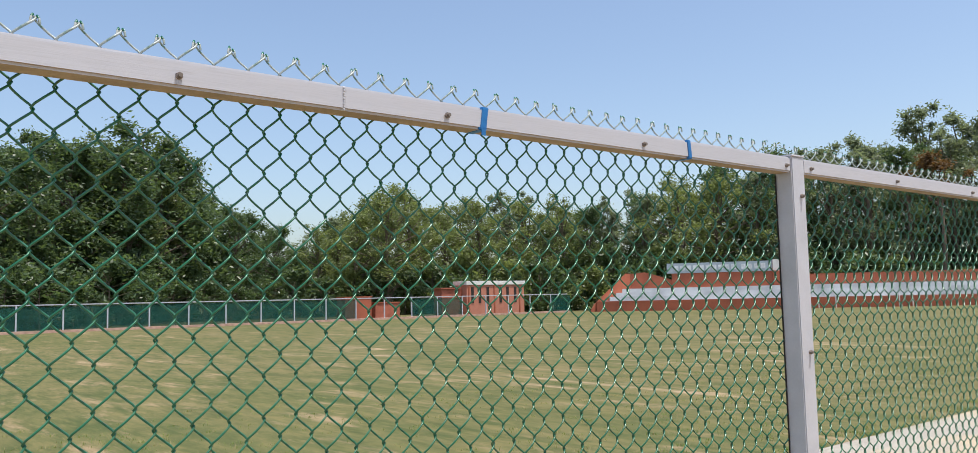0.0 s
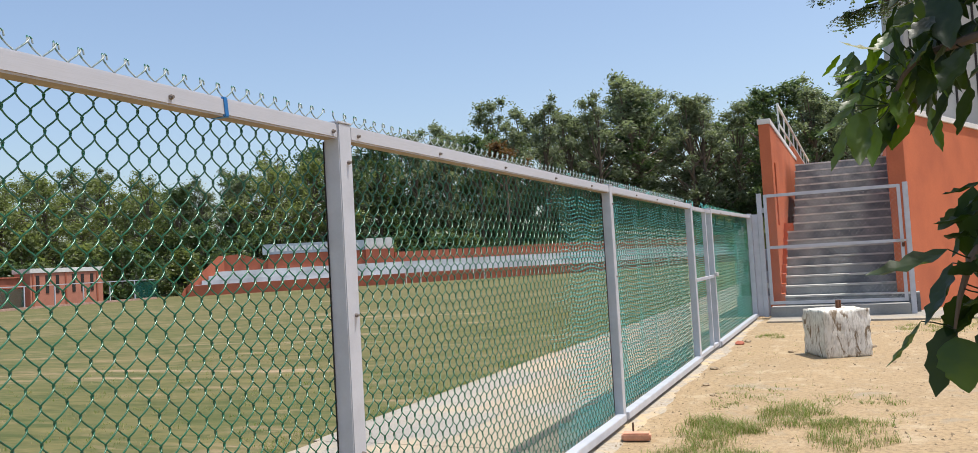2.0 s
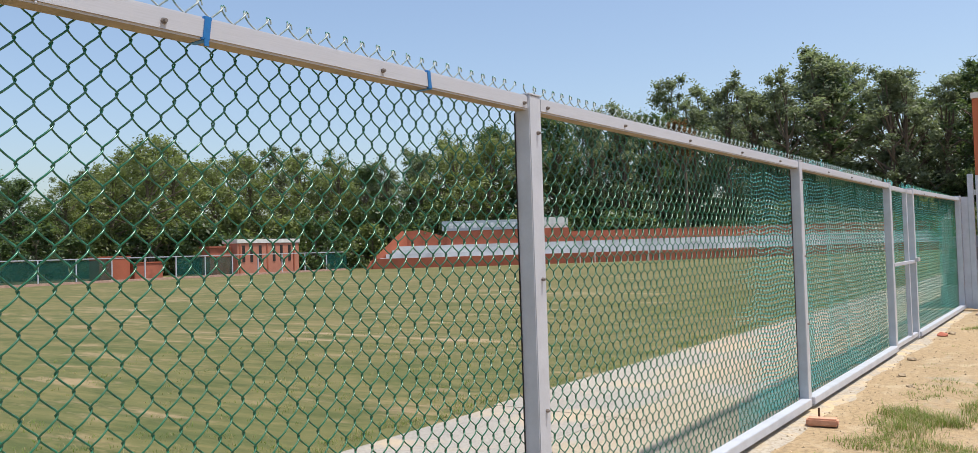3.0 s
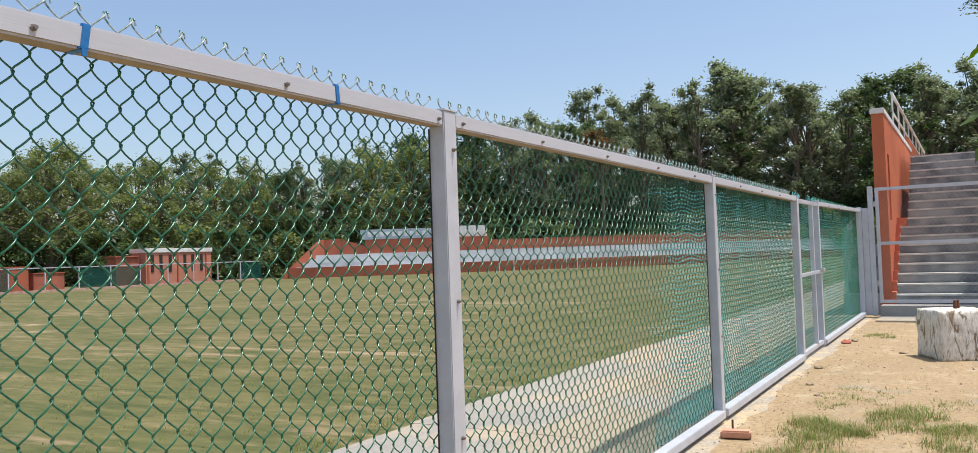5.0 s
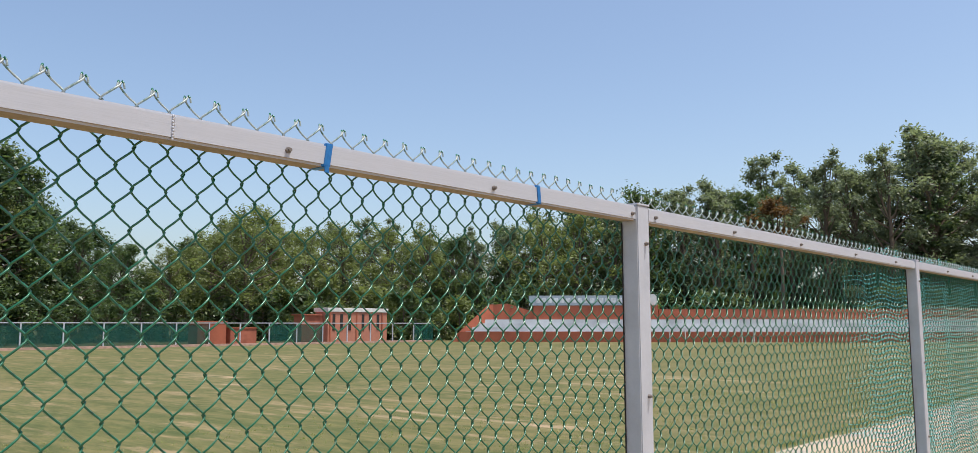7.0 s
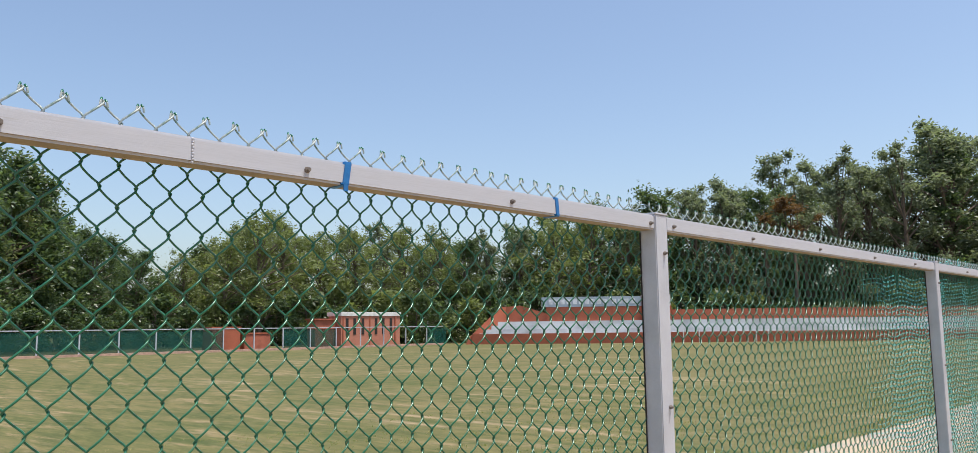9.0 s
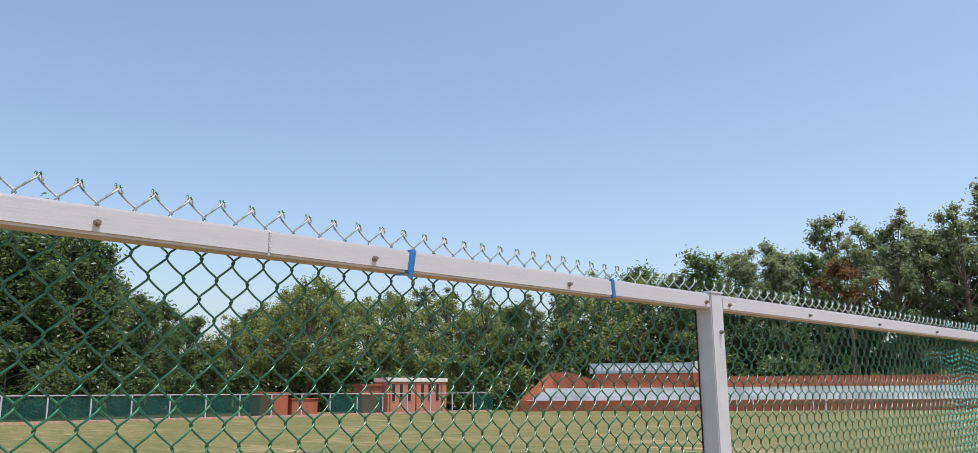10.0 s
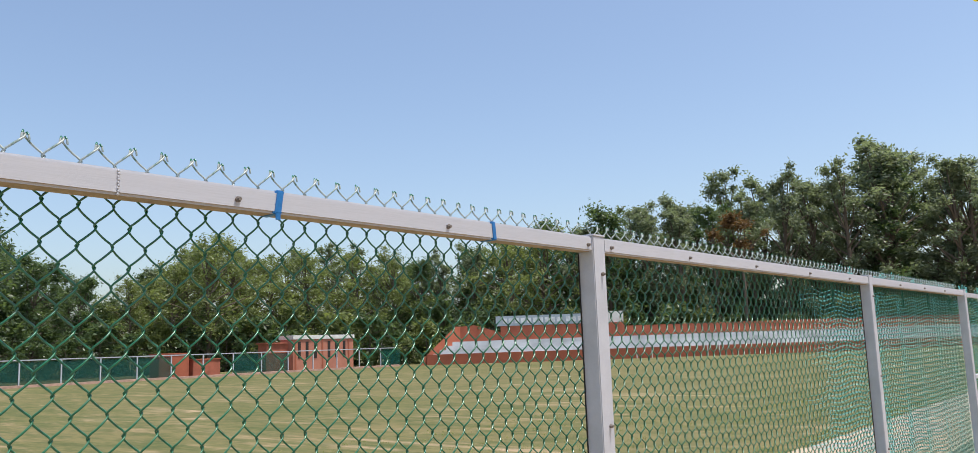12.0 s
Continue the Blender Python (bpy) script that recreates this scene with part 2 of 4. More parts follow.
tagged(mesh_object("plinth", box(-8, 2.0, -0.2, 17.5, 2.10, 0.045, 0.01), CONCRETE), "low grey concrete plinth under the boundary fence", "plinth", kind="structure")

def concrete_skirt():
    """Dirty cement that runs out along the foot of the fence."""
    bm = bmesh.new()
    n = 420
    def edge(i):
        x = i * 0.055
        return 1.84 - 0.12 * noise.noise((x * 0.7, 3, 0)) - 0.05 * noise.noise((x * 2.9, 5, 0)) - 0.02 * noise.noise((x * 9.0, 8, 0))
    a = [bm.verts.new((-6 + 23.1 * i / n, 2.0, 0.010)) for i in range(n + 1)]
    b = [bm.verts.new((-6 + 23.1 * i / n, edge(i), 0.001)) for i in range(n + 1)]
    for i in range(n):
        bm.faces.new((a[i], a[i + 1], b[i + 1], b[i]))
    m = patchy("dirty_cement", [(0.44, 0.39, 0.32), (0.38, 0.34, 0.29), (0.53, 0.41, 0.26), (0.30, 0.25, 0.19)], 3.0, (1, 1, 1), fine=30, bump=0.6, lo=0.48, hi=0.6)
    return tagged(mesh_object("cement_apron", bm, m), "thin dirty cement spill along the fence foot", "apron", kind="structure")
concrete_skirt()
tagged(mesh_object("threshold_slab", box(16.35, -3.5, -0.1, 18.6, 1.72, 0.03, 0.01), PATH_C), "flat concrete slab before the gate", "slab", kind="structure")

# ---- the chain-link fence ----
PITCH, PERIOD, PEAK = 0.0413, 0.096, 2.092
WIRE_Y = 2.062

def wire_mesh(flip, sides, radius, top, bottom, mid, knuckle=True):
    """One zigzag wire of the mesh, with its hooked knuckle at the top; flip gives the neighbour that meshes with it."""
    s = -1 if flip else 1
    half, a, d = PERIOD / 2, PITCH / 2 + 0.0032, 0.0092
    pts = []
    if knuckle:
        pts += [(s * (a + 0.006), -0.005, top - 0.015), (s * (a + 0.004), -0.005, top - 0.003), (s * (a + 0.001), -0.001, top + 0.003)]
    z, k = top, 0
    while z > bottom:
        side = s * (1 if k % 2 == 0 else -1)
        y = -s * d if k % 2 == 0 else s * d
        pts.append((side * a, 0, z))
        for q in (0.13, 0.30, 0.50, 0.70, 0.87) if mid else (0.15, 0.50, 0.85):
            pts.append((side * a * (1 - 2 * q), y * math.sin(math.pi * q) ** 0.7, z - half * (0.08 + 0.84 * q)))
        z -= half
        k += 1
    verts, faces = [], []
    for i, p in enumerate(pts):
        t = Vector(pts[min(i + 1, len(pts) - 1)]) - Vector(pts[max(i - 1, 0)])
        t.normalize()
        u = t.cross(Vector((0, 1, 0)))
        u = u.normalized() if u.length > 1e-3 else Vector((1, 0, 0))
        v = t.cross(u)
        for q in range(sides):
            w = 2 * math.pi * q / sides
            verts.append(Vector(p) + radius * (math.cos(w) * u + math.sin(w) * v))
    for i in range(len(pts) - 1):
        for q in range(sides):
            r = (q + 1) % sides
            faces.append((i * sides + q, i * sides + r, (i + 1) * sides + r, (i + 1) * sides + q))
    return verts, faces

def wire_data(name, material, *args, **kw):
    v, f = wire_mesh(*args, **kw)
    me = ribbon_mesh(name, v, f, material)
    for p in me.polygons:
        p.use_smooth = True
        if isinstance(material, list) and 2.02 < p.center.z < 2.089:
            p.material_index = 1
    return me

RAIL_H, RAIL_LO = 2.022, 1.960
POSTS = [-4.95, -0.96, 3.02, 7.00, 10.76, 12.35]
fence = thing("chain_link_fence", (0, 0, 0), "white steel framed fence with green coated chain-link mesh", "fence")

def post_mesh(h):
    bm = box(-0.045, -0.035, 0.03, 0.045, 0.04, h, 0.004)
    box(-0.048, -0.038, h, 0.048, 0.043, h + 0.008, 0.002, bm)
    return bm

for x in POSTS:
    p = part("post", post_mesh(2.025), WHITE_STEEL, fence)
    p.location = (x, 2.015, 0)
for x in POSTS[1:4]:
    part("tension_bar", box(x - 0.051, 2.050, 0.11, x - 0.047, 2.056, 1.955, 0.001), DARK, fence, "dark flat bar that holds the mesh")
ends = POSTS + [17.40]
for i in range(len(ends) - 1):
    x0, x1 = ends[i] + 0.046, ends[i + 1] - 0.046
    rise = 0.05 if i == len(ends) - 2 else 0.0
    if i == 4:
        continue
    bm = box(x0, 1.984, RAIL_LO, x1, 2.052, RAIL_H, 0.006)
    for v in bm.verts:
        v.co.z += rise * (v.co.x - x0) / (x1 - x0)
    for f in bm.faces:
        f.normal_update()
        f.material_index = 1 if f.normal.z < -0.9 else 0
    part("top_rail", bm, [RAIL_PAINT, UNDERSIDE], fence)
    part("bottom_rail", box(x0, 1.955, 0.045, x1, 2.035, 0.105, 0.004), WHITE_STEEL, fence)

def bolt_mesh():
    bm = bmesh.new()
    bmesh.ops.create_cone(bm, cap_ends=True, segments=6, radius1=0.0085, radius2=0.008, depth=0.010, matrix=Matrix.Rotation(radians(90), 4, "X"))
    bmesh.ops.create_cone(bm, cap_ends=True, segments=8, radius1=0.005, radius2=0.005, depth=0.012, matrix=Matrix.Translation((0, -0.006, 0)) @ Matrix.Rotation(radians(90), 4, "X"))
    return bm

first = part("bolt", bolt_mesh(), BOLT, fence)
first.location = (0.585, 1.982, 1.985)
spots = [(x, 1.982, 1.985) for x in (1.297, 2.095, 2.94, 3.12, 3.86, 4.70, 5.60, 6.45, 7.9, 8.8, 9.7, 13.3, 14.4, 15.5, -0.3, -1.8)]
spots += [(px + 0.012, 1.976, z) for px in (3.02, 7.0) for z in (1.868, 1.25, 0.70)]
for s in spots:
    o = first.copy()
    scene.collection.objects.link(o)
    o.location = s
    o.rotation_euler = (0, s[0] * 2.0, 0)

def tape_mesh(w, slant, loose):
    bm = box(-w / 2, -0.033, -0.033, w / 2, 0.033, 0.0335, 0.003)
    for v in bm.verts:
        v.co.x += slant * v.co.z
    if loose:
        box(-w * 0.45, -0.034, -0.048, w * 0.15, -0.031, -0.028, 0.001, bm)
    return bm
for x, w, s, lo in ((1.424, 0.026, 0.14, True), (2.335, 0.022, -0.10, False)):
    o = tagged(mesh_object("tape_band", tape_mesh(w, s, lo), BLUE), "blue adhesive tape wrapped round the white fence rail", "tape", "tape on the rail")
    o.location = (x, 2.014, 1.991)

weld = bmesh.new()
for k in range(9):
    bmesh.ops.create_icosphere(weld, subdivisions=1, radius=0.0042, matrix=Matrix.Translation((0.985 + 0.001 * (k % 2), 1.984, 1.962 + k * 0.0068)))
part("weld_seam", weld, WHITE_STEEL, fence, "rough painted weld bead")

near = [wire_data("mesh_wire", [GREEN_WIRE, OVERSPRAY], f, 6, 0.0027, PEAK, 0.06, True) for f in (False, True)]
mid_w = [wire_data("mesh_wire", [GREEN_WIRE, OVERSPRAY], f, 5, 0.0028, PEAK, 0.06, False) for f in (False, True)]
rest_v, rest_f = [], []
rngw = random.Random(2)

def wire_x(h):
    """Where the wires stand: hung a little wider at the weld, drawn tighter towards the posts."""
    return 0.3195 + 0.0413 * h - (0.00003 * h * h if 0 < h < 70 else 0.147 + 0.0024 * (h - 70) if h >= 70 else 0)
h = -126
while wire_x(h) < 17.36:
    x, step = wire_x(h - 0.5), wire_x(h) - wire_x(h - 1)
    flip = h % 2 != 0
    skip = any(abs(x - p) < 0.03 for p in POSTS) or (10.80 < x < 12.31)
    if not skip:
        if -0.96 < x < 10.7:
            o = new("mesh_wire", (near if x < 4.6 else mid_w)[int(flip)])
            o.parent = fence
            o.location = (x + rngw.uniform(-0.0012, 0.0012), WIRE_Y + 0.006 * noise.noise((x * 1.3, 0, 0)), -0.006 * rngw.random())
            o.scale = (step / PITCH, 1, 1)
        else:
            v, f = wire_mesh(flip, 3, 0.0020, PEAK, 0.06, False)
            b = len(rest_v)
            rest_v += [q + Vector((x, WIRE_Y, 0)) for q in v]
            rest_f += [tuple(i + b for i in q) for q in f]
    h += 1
rest = new("mesh_wire_rest", ribbon_mesh("mesh_wire_rest", rest_v, rest_f, GREEN_WIRE))
rest.parent = fence
tagged(rest, "green chain-link wires of the far bays", kind="stuff")

p = part("end_post", box(17.30, 1.965, 0.03, 17.40, 2.055, 2.10, 0.004), WHITE_STEEL, fence)
part("closing_strip", box(17.375, 1.852, 0.05, 17.405, 1.962, 2.08, 0.003), WHITE_STEEL, fence)

# wicket between the two close posts
wicket = thing("wicket_gate", (0, 0, 0), "narrow white steel wicket gate, shut, in the fence", "gate")
part("stile", box(11.83, 1.985, 0.06, 11.89, 2.035, 2.0, 0.003), WHITE_STEEL, wicket)
part("stile", box(10.82, 1.985, 0.06, 10.86, 2.035, 2.0, 0.003), WHITE_STEEL, wicket)
part("gate_rail", box(10.86, 1.985, 1.95, 12.30, 2.035, 2.0, 0.003), WHITE_STEEL, wicket)
part("gate_rail", box(10.86, 1.985, 0.06, 12.30, 2.035, 0.11, 0.003), WHITE_STEEL, wicket)
part("mid_rail", box(10.80, 1.975, 1.03, 12.33, 2.015, 1.07, 0.003), WHITE_STEEL, wicket)
part("latch", box(12.20, 1.93, 1.05, 12.36, 1.974, 1.10, 0.004), STEEL, wicket, "sliding steel latch")
v, f = [], []
for j in range(34):
    vv, ff = wire_mesh(j % 2, 3, 0.0020, 1.955, 0.10, False, False)
    b = len(v)
    v += [q + Vector((10.88 + j * PITCH, WIRE_Y, 0)) for q in vv]
    f += [tuple(i + b for i in q) for q in ff]
o = new("wicket_mesh", ribbon_mesh("wicket_mesh", v, f, GREEN_WIRE))
o.parent = wicket

# ---- shade net tied behind the fence ----
def shade_net(owner, x0, x1, z0, z1, rows, name, dense=1.0, y=2.10, fray=0.0):
    """Cloth of separate horizontal bands and thin upright cords, sagging and pleated."""
    verts, faces = [], []
    n = int((x1 - x0) / 0.05)
    def place(x, z):
        p = 0.018 * math.sin(x * 9 + 1.4 * math.sin(x * 2.3)) + 0.02 * noise.noise((x * 2, z * 2, 5))
        s = 0.034 * noise.noise((x * 1.1, z * 1.5, 1)) + 0.012 * math.sin(x * 11 + z * 3)
        return (x, y + p, z + s)
    for r in range(rows):
        z = z0 + (z1 - z0) * r / (rows - 1)
        h = dense * (z1 - z0) / rows * (0.36 + 0.20 * noise.noise((r * 0.7, 0, 0)))
        b = len(verts)
        for i in range(n + 1):
            x = x0 + (x1 - x0) * i / n
            q = place(x + (fray * (0.4 + noise.noise((r * 0.21, 7, 0))) * (1 - i / n) if fray else 0), z)
            thin = min(1.0, 0.25 + (x - x0) / 0.9) if fray else 1.0
            verts += [q, (q[0], q[1], q[2] + h * thin * (1 + 0.35 * noise.noise((x * 1.7, z * 5, 3))))]
        faces += [(b + 2 * i, b + 2 * i + 2, b + 2 * i + 3, b + 2 * i + 1) for i in range(n)]
    m = max(1, int((x1 - x0) / 0.16))
    for c in range(m + 1):
        x = x0 + (x1 - x0) * c / m
        b = len(verts)
        for r in range(rows + 1):
            q = place(x, z0 + (z1 - z0) * r / rows)
            verts += [(q[0], q[1] + 0.002, q[2]), (q[0] + 0.007, q[1] + 0.002, q[2])]
        faces += [(b + 2 * i, b + 2 * i + 1, b + 2 * i + 3, b + 2 * i + 2) for i in range(rows)]
    o = new(name, ribbon_mesh(name, verts, faces, NET))
    o.parent = owner
    return o
net = thing("shade_net", (0, 0, 0), "sagging green shade net tied behind the chain-link fence", "net")
for x0, x1 in ((5.75, 7.0), (7.02, 10.76), (10.78, 12.35), (12.37, 17.3)):
    shade_net(net, x0, x1, 0.08, 1.90, 62, "net_panel", fray=0.35 if x0 < 6 else 0.0)
for x0 in range(6, 17):
    part("tie", box(x0 + 0.30, 2.055, 1.80, x0 + 0.306, 2.075, 1.955), GREEN_WIRE, net)

# second layer low down: gathered net, and a stand-in for its ground shadow
shade_net(net, 5.8, 10.7, 0.06, 0.24, 14, "hem_shadow_band", 1.5, 2.14)
for x0, w in ((7.55, 0.10), (8.35, 0.16), (9.05, 0.10), (9.75, 0.22), (10.4, 0.12), (13.1, 0.18), (14.4, 0.16), (15.8, 0.2)):
    shade_net(net, x0, x0 + w, 0.10, 1.88, 62, "fold", 1.35, 2.125)

def net_frill():
    """Loose loops of net cord bunched over the top rail of the far bays."""
    r = random.Random(9)
    verts, faces = [], []
    x = 6.2
    while x < 17.2:
        if noise.noise((x * 0.9, 4, 0)) > -0.15:
            h, w = r.uniform(0.02, 0.085), r.uniform(0.02, 0.08)
            lean, y = r.uniform(-0.08, 0.08), 2.07 + r.uniform(-0.015, 0.02)
            loop = [(x, 2.0), (x + lean, 2.02 + h * 0.8), (x + lean + w * 0.5, 2.02 + h), (x + lean + w, 2.02 + h * 0.75), (x + w, 2.0)]
            b = len(verts)
            for px, pz in loop:
                verts += [(px, y, pz), (px + 0.004, y + 0.004, pz + 0.007)]
            faces += [(b + 2 * i, b + 2 * i + 2, b + 2 * i + 3, b + 2 * i + 1) for i in range(4)]
        x += r.uniform(0.03, 0.10)
    o = new("frill", ribbon_mesh("frill", verts, faces, NET))
    o.parent = net
    tagged(o, "loose net cord bunched over the rail", kind="stuff")
net_frill()

# ---- stairs, walls and gate ----
STEP_X, TREAD, RISE, SILL = 17.78, 0.28, 0.19, 0.22
# lighter than the risers: sunlight on the treads is put into this colour
NOSE = mat("sunlit_step_edge", (0.60, 0.59, 0.56), 0.85, 0, 0.2, 5, 40, 0.3, (0.36, 0.36, 0.35))
stairs = thing("concrete_stairs", (0, 0, 0), "steep weathered grey concrete stairs up to the stand", "stairs", kind="structure")
for k in range(17):
    z = SILL + RISE * k
    x = STEP_X + TREAD * k
    left = 1.46 if k < 8 else 1.34
    part("step", box(x, -0.95, 0.0 if k == 0 else z - 0.05, x + TREAD + 0.02 if k < 16 else x + 4.0, left, z + RISE - 0.035, 0.004), STEP, stairs)
    part("nosing", box(x - 0.022, -0.95, z + RISE - 0.034, x + TREAD - 0.023 if k < 16 else x + 4.0, left + 0.012, z + RISE, 0.006), NOSE, stairs)
for k in range(8):
    part("curb_step", box(STEP_X + TREAD * k, 1.462, 0, STEP_X + TREAD * (k + 1), 1.548, SILL + RISE * (k + 1) + 0.05, 0.006), RED, stairs)
part("curb", box(STEP_X + TREAD * 8, 1.352, 0, STEP_X + TREAD * 17, 1.548, SILL + RISE * 9, 0.006), RED, stairs)
tagged(mesh_object("gate_sill", box(17.33, -0.76, 0.0, 17.77, 1.72, SILL, 0.012), CONCRETE), "grey concrete sill step under the gate", "step", kind="structure")

def slab_prism(points, z0, z1, bevel=0.006):
    bm = bmesh.new()
    lo = [bm.verts.new((x, y, z0)) for x, y in points]
    hi = [bm.verts.new((x, y, z1)) for x, y in points]
    n = len(points)
    bm.faces.new(lo)
    bm.faces.new(hi)
    for i in range(n):
        bm.faces.new((lo[i], lo[(i + 1) % n], hi[(i + 1) % n], hi[i]))
    bmesh.ops.recalc_face_normals(bm, faces=bm.faces[:])
    bmesh.ops.bevel(bm, geom=bm.edges[:], offset=bevel, segments=1, affect="EDGES")
    return bm

wall_l = thing("wall_stair", (0, 0, 0), "terracotta painted stair wall with a white coping and a slit", "wall", kind="structure")
for x0, x1, z0, z1 in ((18.0, 18.45, 0, 3.95), (18.45, 18.85, 0, 1.86), (18.45, 18.85, 3.2, 3.95), (18.85, 26.6, 0, 3.95)):
    part("wall_panel", box(x0, 1.55, z0, x1, 1.77, z1), RED, wall_l)
part("slit_back", box(18.45, 1.70, 1.86, 18.85, 1.765, 3.2), BRICK, wall_l)
part("coping", box(17.97, 1.53, 3.953, 26.62, 1.79, 4.06, 0.008), WHITE, wall_l, "white painted coping")
wall_r = thing("wall_splayed", (0, 0, 0), "splayed terracotta painted wall with a white coping beside the stairs", "wall", kind="structure")
part("wall_panel", slab_prism([(17.86, -0.57), (23.6, -0.78), (27.0, -0.80), (27.0, -4.55), (17.86, -0.87)], 0, 3.86), RED, wall_r)
part("coping", slab_prism([(17.83, -0.54), (23.6, -0.75), (27.0, -0.77), (27.0, -4.60), (17.83, -0.90)], 3.863, 3.98), WHITE, wall_r, "white painted coping")

flank = thing("flank_steps", (0, 0, 0), "grey concrete terrace steps beside the stair wall beyond the net", "steps", kind="structure")
for k in range(5):
    part("step", box(18.1 + 0.45 * k, 1.773, 0.0 if k == 0 else 0.16 + 0.24 * k, 27.0, 2.45, 0.40 + 0.24 * k - 0.002, 0.006), CONCRETE if k % 2 else SEAT_GREY, flank)
rail_f = thing("flank_railing", (0, 0, 0), "white steel railing frame above the terrace steps", "railing")
for j in range(3):
    x = 18.35 + 0.55 * j
    bm = bmesh.new()
    limb_low = 0.40 + 0.24 * (1 if j == 0 else 2 if j == 1 else 3) - 0.26
    box(x, 2.38, limb_low, x + 0.05, 2.43, 1.72 + 0.1 * j, 0.004, bm)
    part("upright", bm, WHITE, rail_f)
for z in (1.12, 1.30, 1.48, 1.66):
    part("rail", box(18.402, 2.385, z, 19.448, 2.425, z + 0.04, 0.004), WHITE, rail_f)

pav = thing("pavilion_building", (0, 0, 0), "tall beige clad pavilion behind the stairs", "building")
part("wall", box(27.6, -14, 0, 40, -1.65, 13, 0.02), FACADE, pav)
for j in range(4):
    part("cladding_joint", box(27.57, -1.85 - j * 0.55, 3, 27.6, -1.79 - j * 0.55, 12.6), DARK, pav)
part("roof_edge", box(27.2, -14.4, 13.003, 40.4, -1.3, 13.4, 0.02), WHITE, pav)

balustrade = thing("balustrade", (0, 0, 0), "white open lattice balustrade on the upper stand", "railing")
part("handrail", box(25.0, 1.83, 5.42, 43.0, 1.89, 5.50, 0.005), WHITE, balustrade)
part("base_rail", box(25.0, 1.83, 4.42, 43.0, 1.89, 4.50, 0.005), WHITE, balustrade)
part("base_rail", box(25.0, 1.84, 4.90, 43.0, 1.88, 4.96, 0.005), WHITE, balustrade)
for j in range(9):
    part("baluster", box(25.0 + j * 2.24, 1.84, 4.502, 25.07 + j * 2.24, 1.88, 5.418, 0.004), WHITE, balustrade)
deck = tagged(mesh_object("upper_deck", box(26.7, 1.6, 0, 43.5, 2.1, 4.415), RED), "terracotta painted edge of the upper stand", "stand", kind="structure")

gate = thing("steel_gate", (0, 0, 0), "white steel gate with open mesh, shut before the stairs", "gate")
part("gate_post", box(17.37, 1.76, 0.03, 17.46, 1.85, 2.49, 0.004), WHITE_STEEL, gate)
part("gate_post", box(17.37, -0.86, 0.03, 17.46, -0.77, 2.49, 0.004), WHITE_STEEL, gate)
part("stile", box(17.385, 1.66, 0.27, 17.435, 1.72, 2.46, 0.004), WHITE_STEEL, gate)
part("stile", box(17.385, -0.73, 0.27, 17.435, -0.67, 2.46, 0.004), WHITE_STEEL, gate)
for z0, z1 in ((2.40, 2.46), (1.37, 1.43), (0.27, 0.33)):
    part("gate_rail", box(17.388, -0.668, z0, 17.432, 1.658, z1, 0.004), WHITE_STEEL, gate)
part("latch", box(17.35, -0.80, 1.38, 17.385, -0.60, 1.42, 0.004), STEEL, gate, "steel sliding latch")
part("padlock", box(17.345, -0.74, 1.28, 17.375, -0.69, 1.36, 0.006), RUST, gate, "small dark padlock")
for z in (0.6, 2.1):
    part("hinge", box(17.375, 1.722, z, 17.43, 1.758, z + 0.10, 0.004), STEEL, gate)
gw = [wire_data("gate_wire", STEEL, f, 3, 0.0015, 2.40, 0.31, False, False) for f in (False, True)]
for j in range(56):
    o = new("gate_wire", gw[j % 2])
    o.parent = gate
    o.location = (17.41, -0.655 + 0.0413 * j, 0)
    o.rotation_euler = (0, 0, radians(90))

# ---- on the sandy ground ----
def rough_block():
    """A weathered cube of concrete, chipped at its edges, whitewashed."""
    bm = bmesh.new()
    bmesh.ops.create_cube(bm, size=1.0, matrix=Matrix.Diagonal((0.64, 0.60, 0.60, 1)))
    bmesh.ops.subdivide_edges(bm, edges=bm.edges[:], cuts=16, use_grid_fill=True)
    for v in bm.verts:
        n = Vector((v.co.x / 0.30, v.co.y / 0.28, v.co.z / 0.28))
        edge = sorted(abs(c) for c in n)[1]
        v.co *= 1 - 0.05 * max(0, edge - 0.75) / 0.25 * (0.5 + noise.noise(v.co * 9))
        v.co += 0.010 * noise.noise_vector(v.co * 7) + 0.004 * noise.noise_vector(v.co * 30)
    return bm
block = thing("concrete_block", (11.64, 0.41, 0), "chipped whitewashed concrete block with two rusty rods", "block")
o = part("body", rough_block(), PLASTER, block, smooth=True)
o.location, o.rotation_euler = (0, 0, 0.295), (0, 0, radians(26))
for dx, dy in ((-0.05, -0.03), (0.02, -0.055)):
    bm = bmesh.new()
    bmesh.ops.create_cone(bm, cap_ends=True, segments=10, radius1=0.022, radius2=0.021, depth=0.12)
    o = part("rod", bm, RUST, block, "rusty steel rod stub")
    o.location = (dx, dy, 0.635)

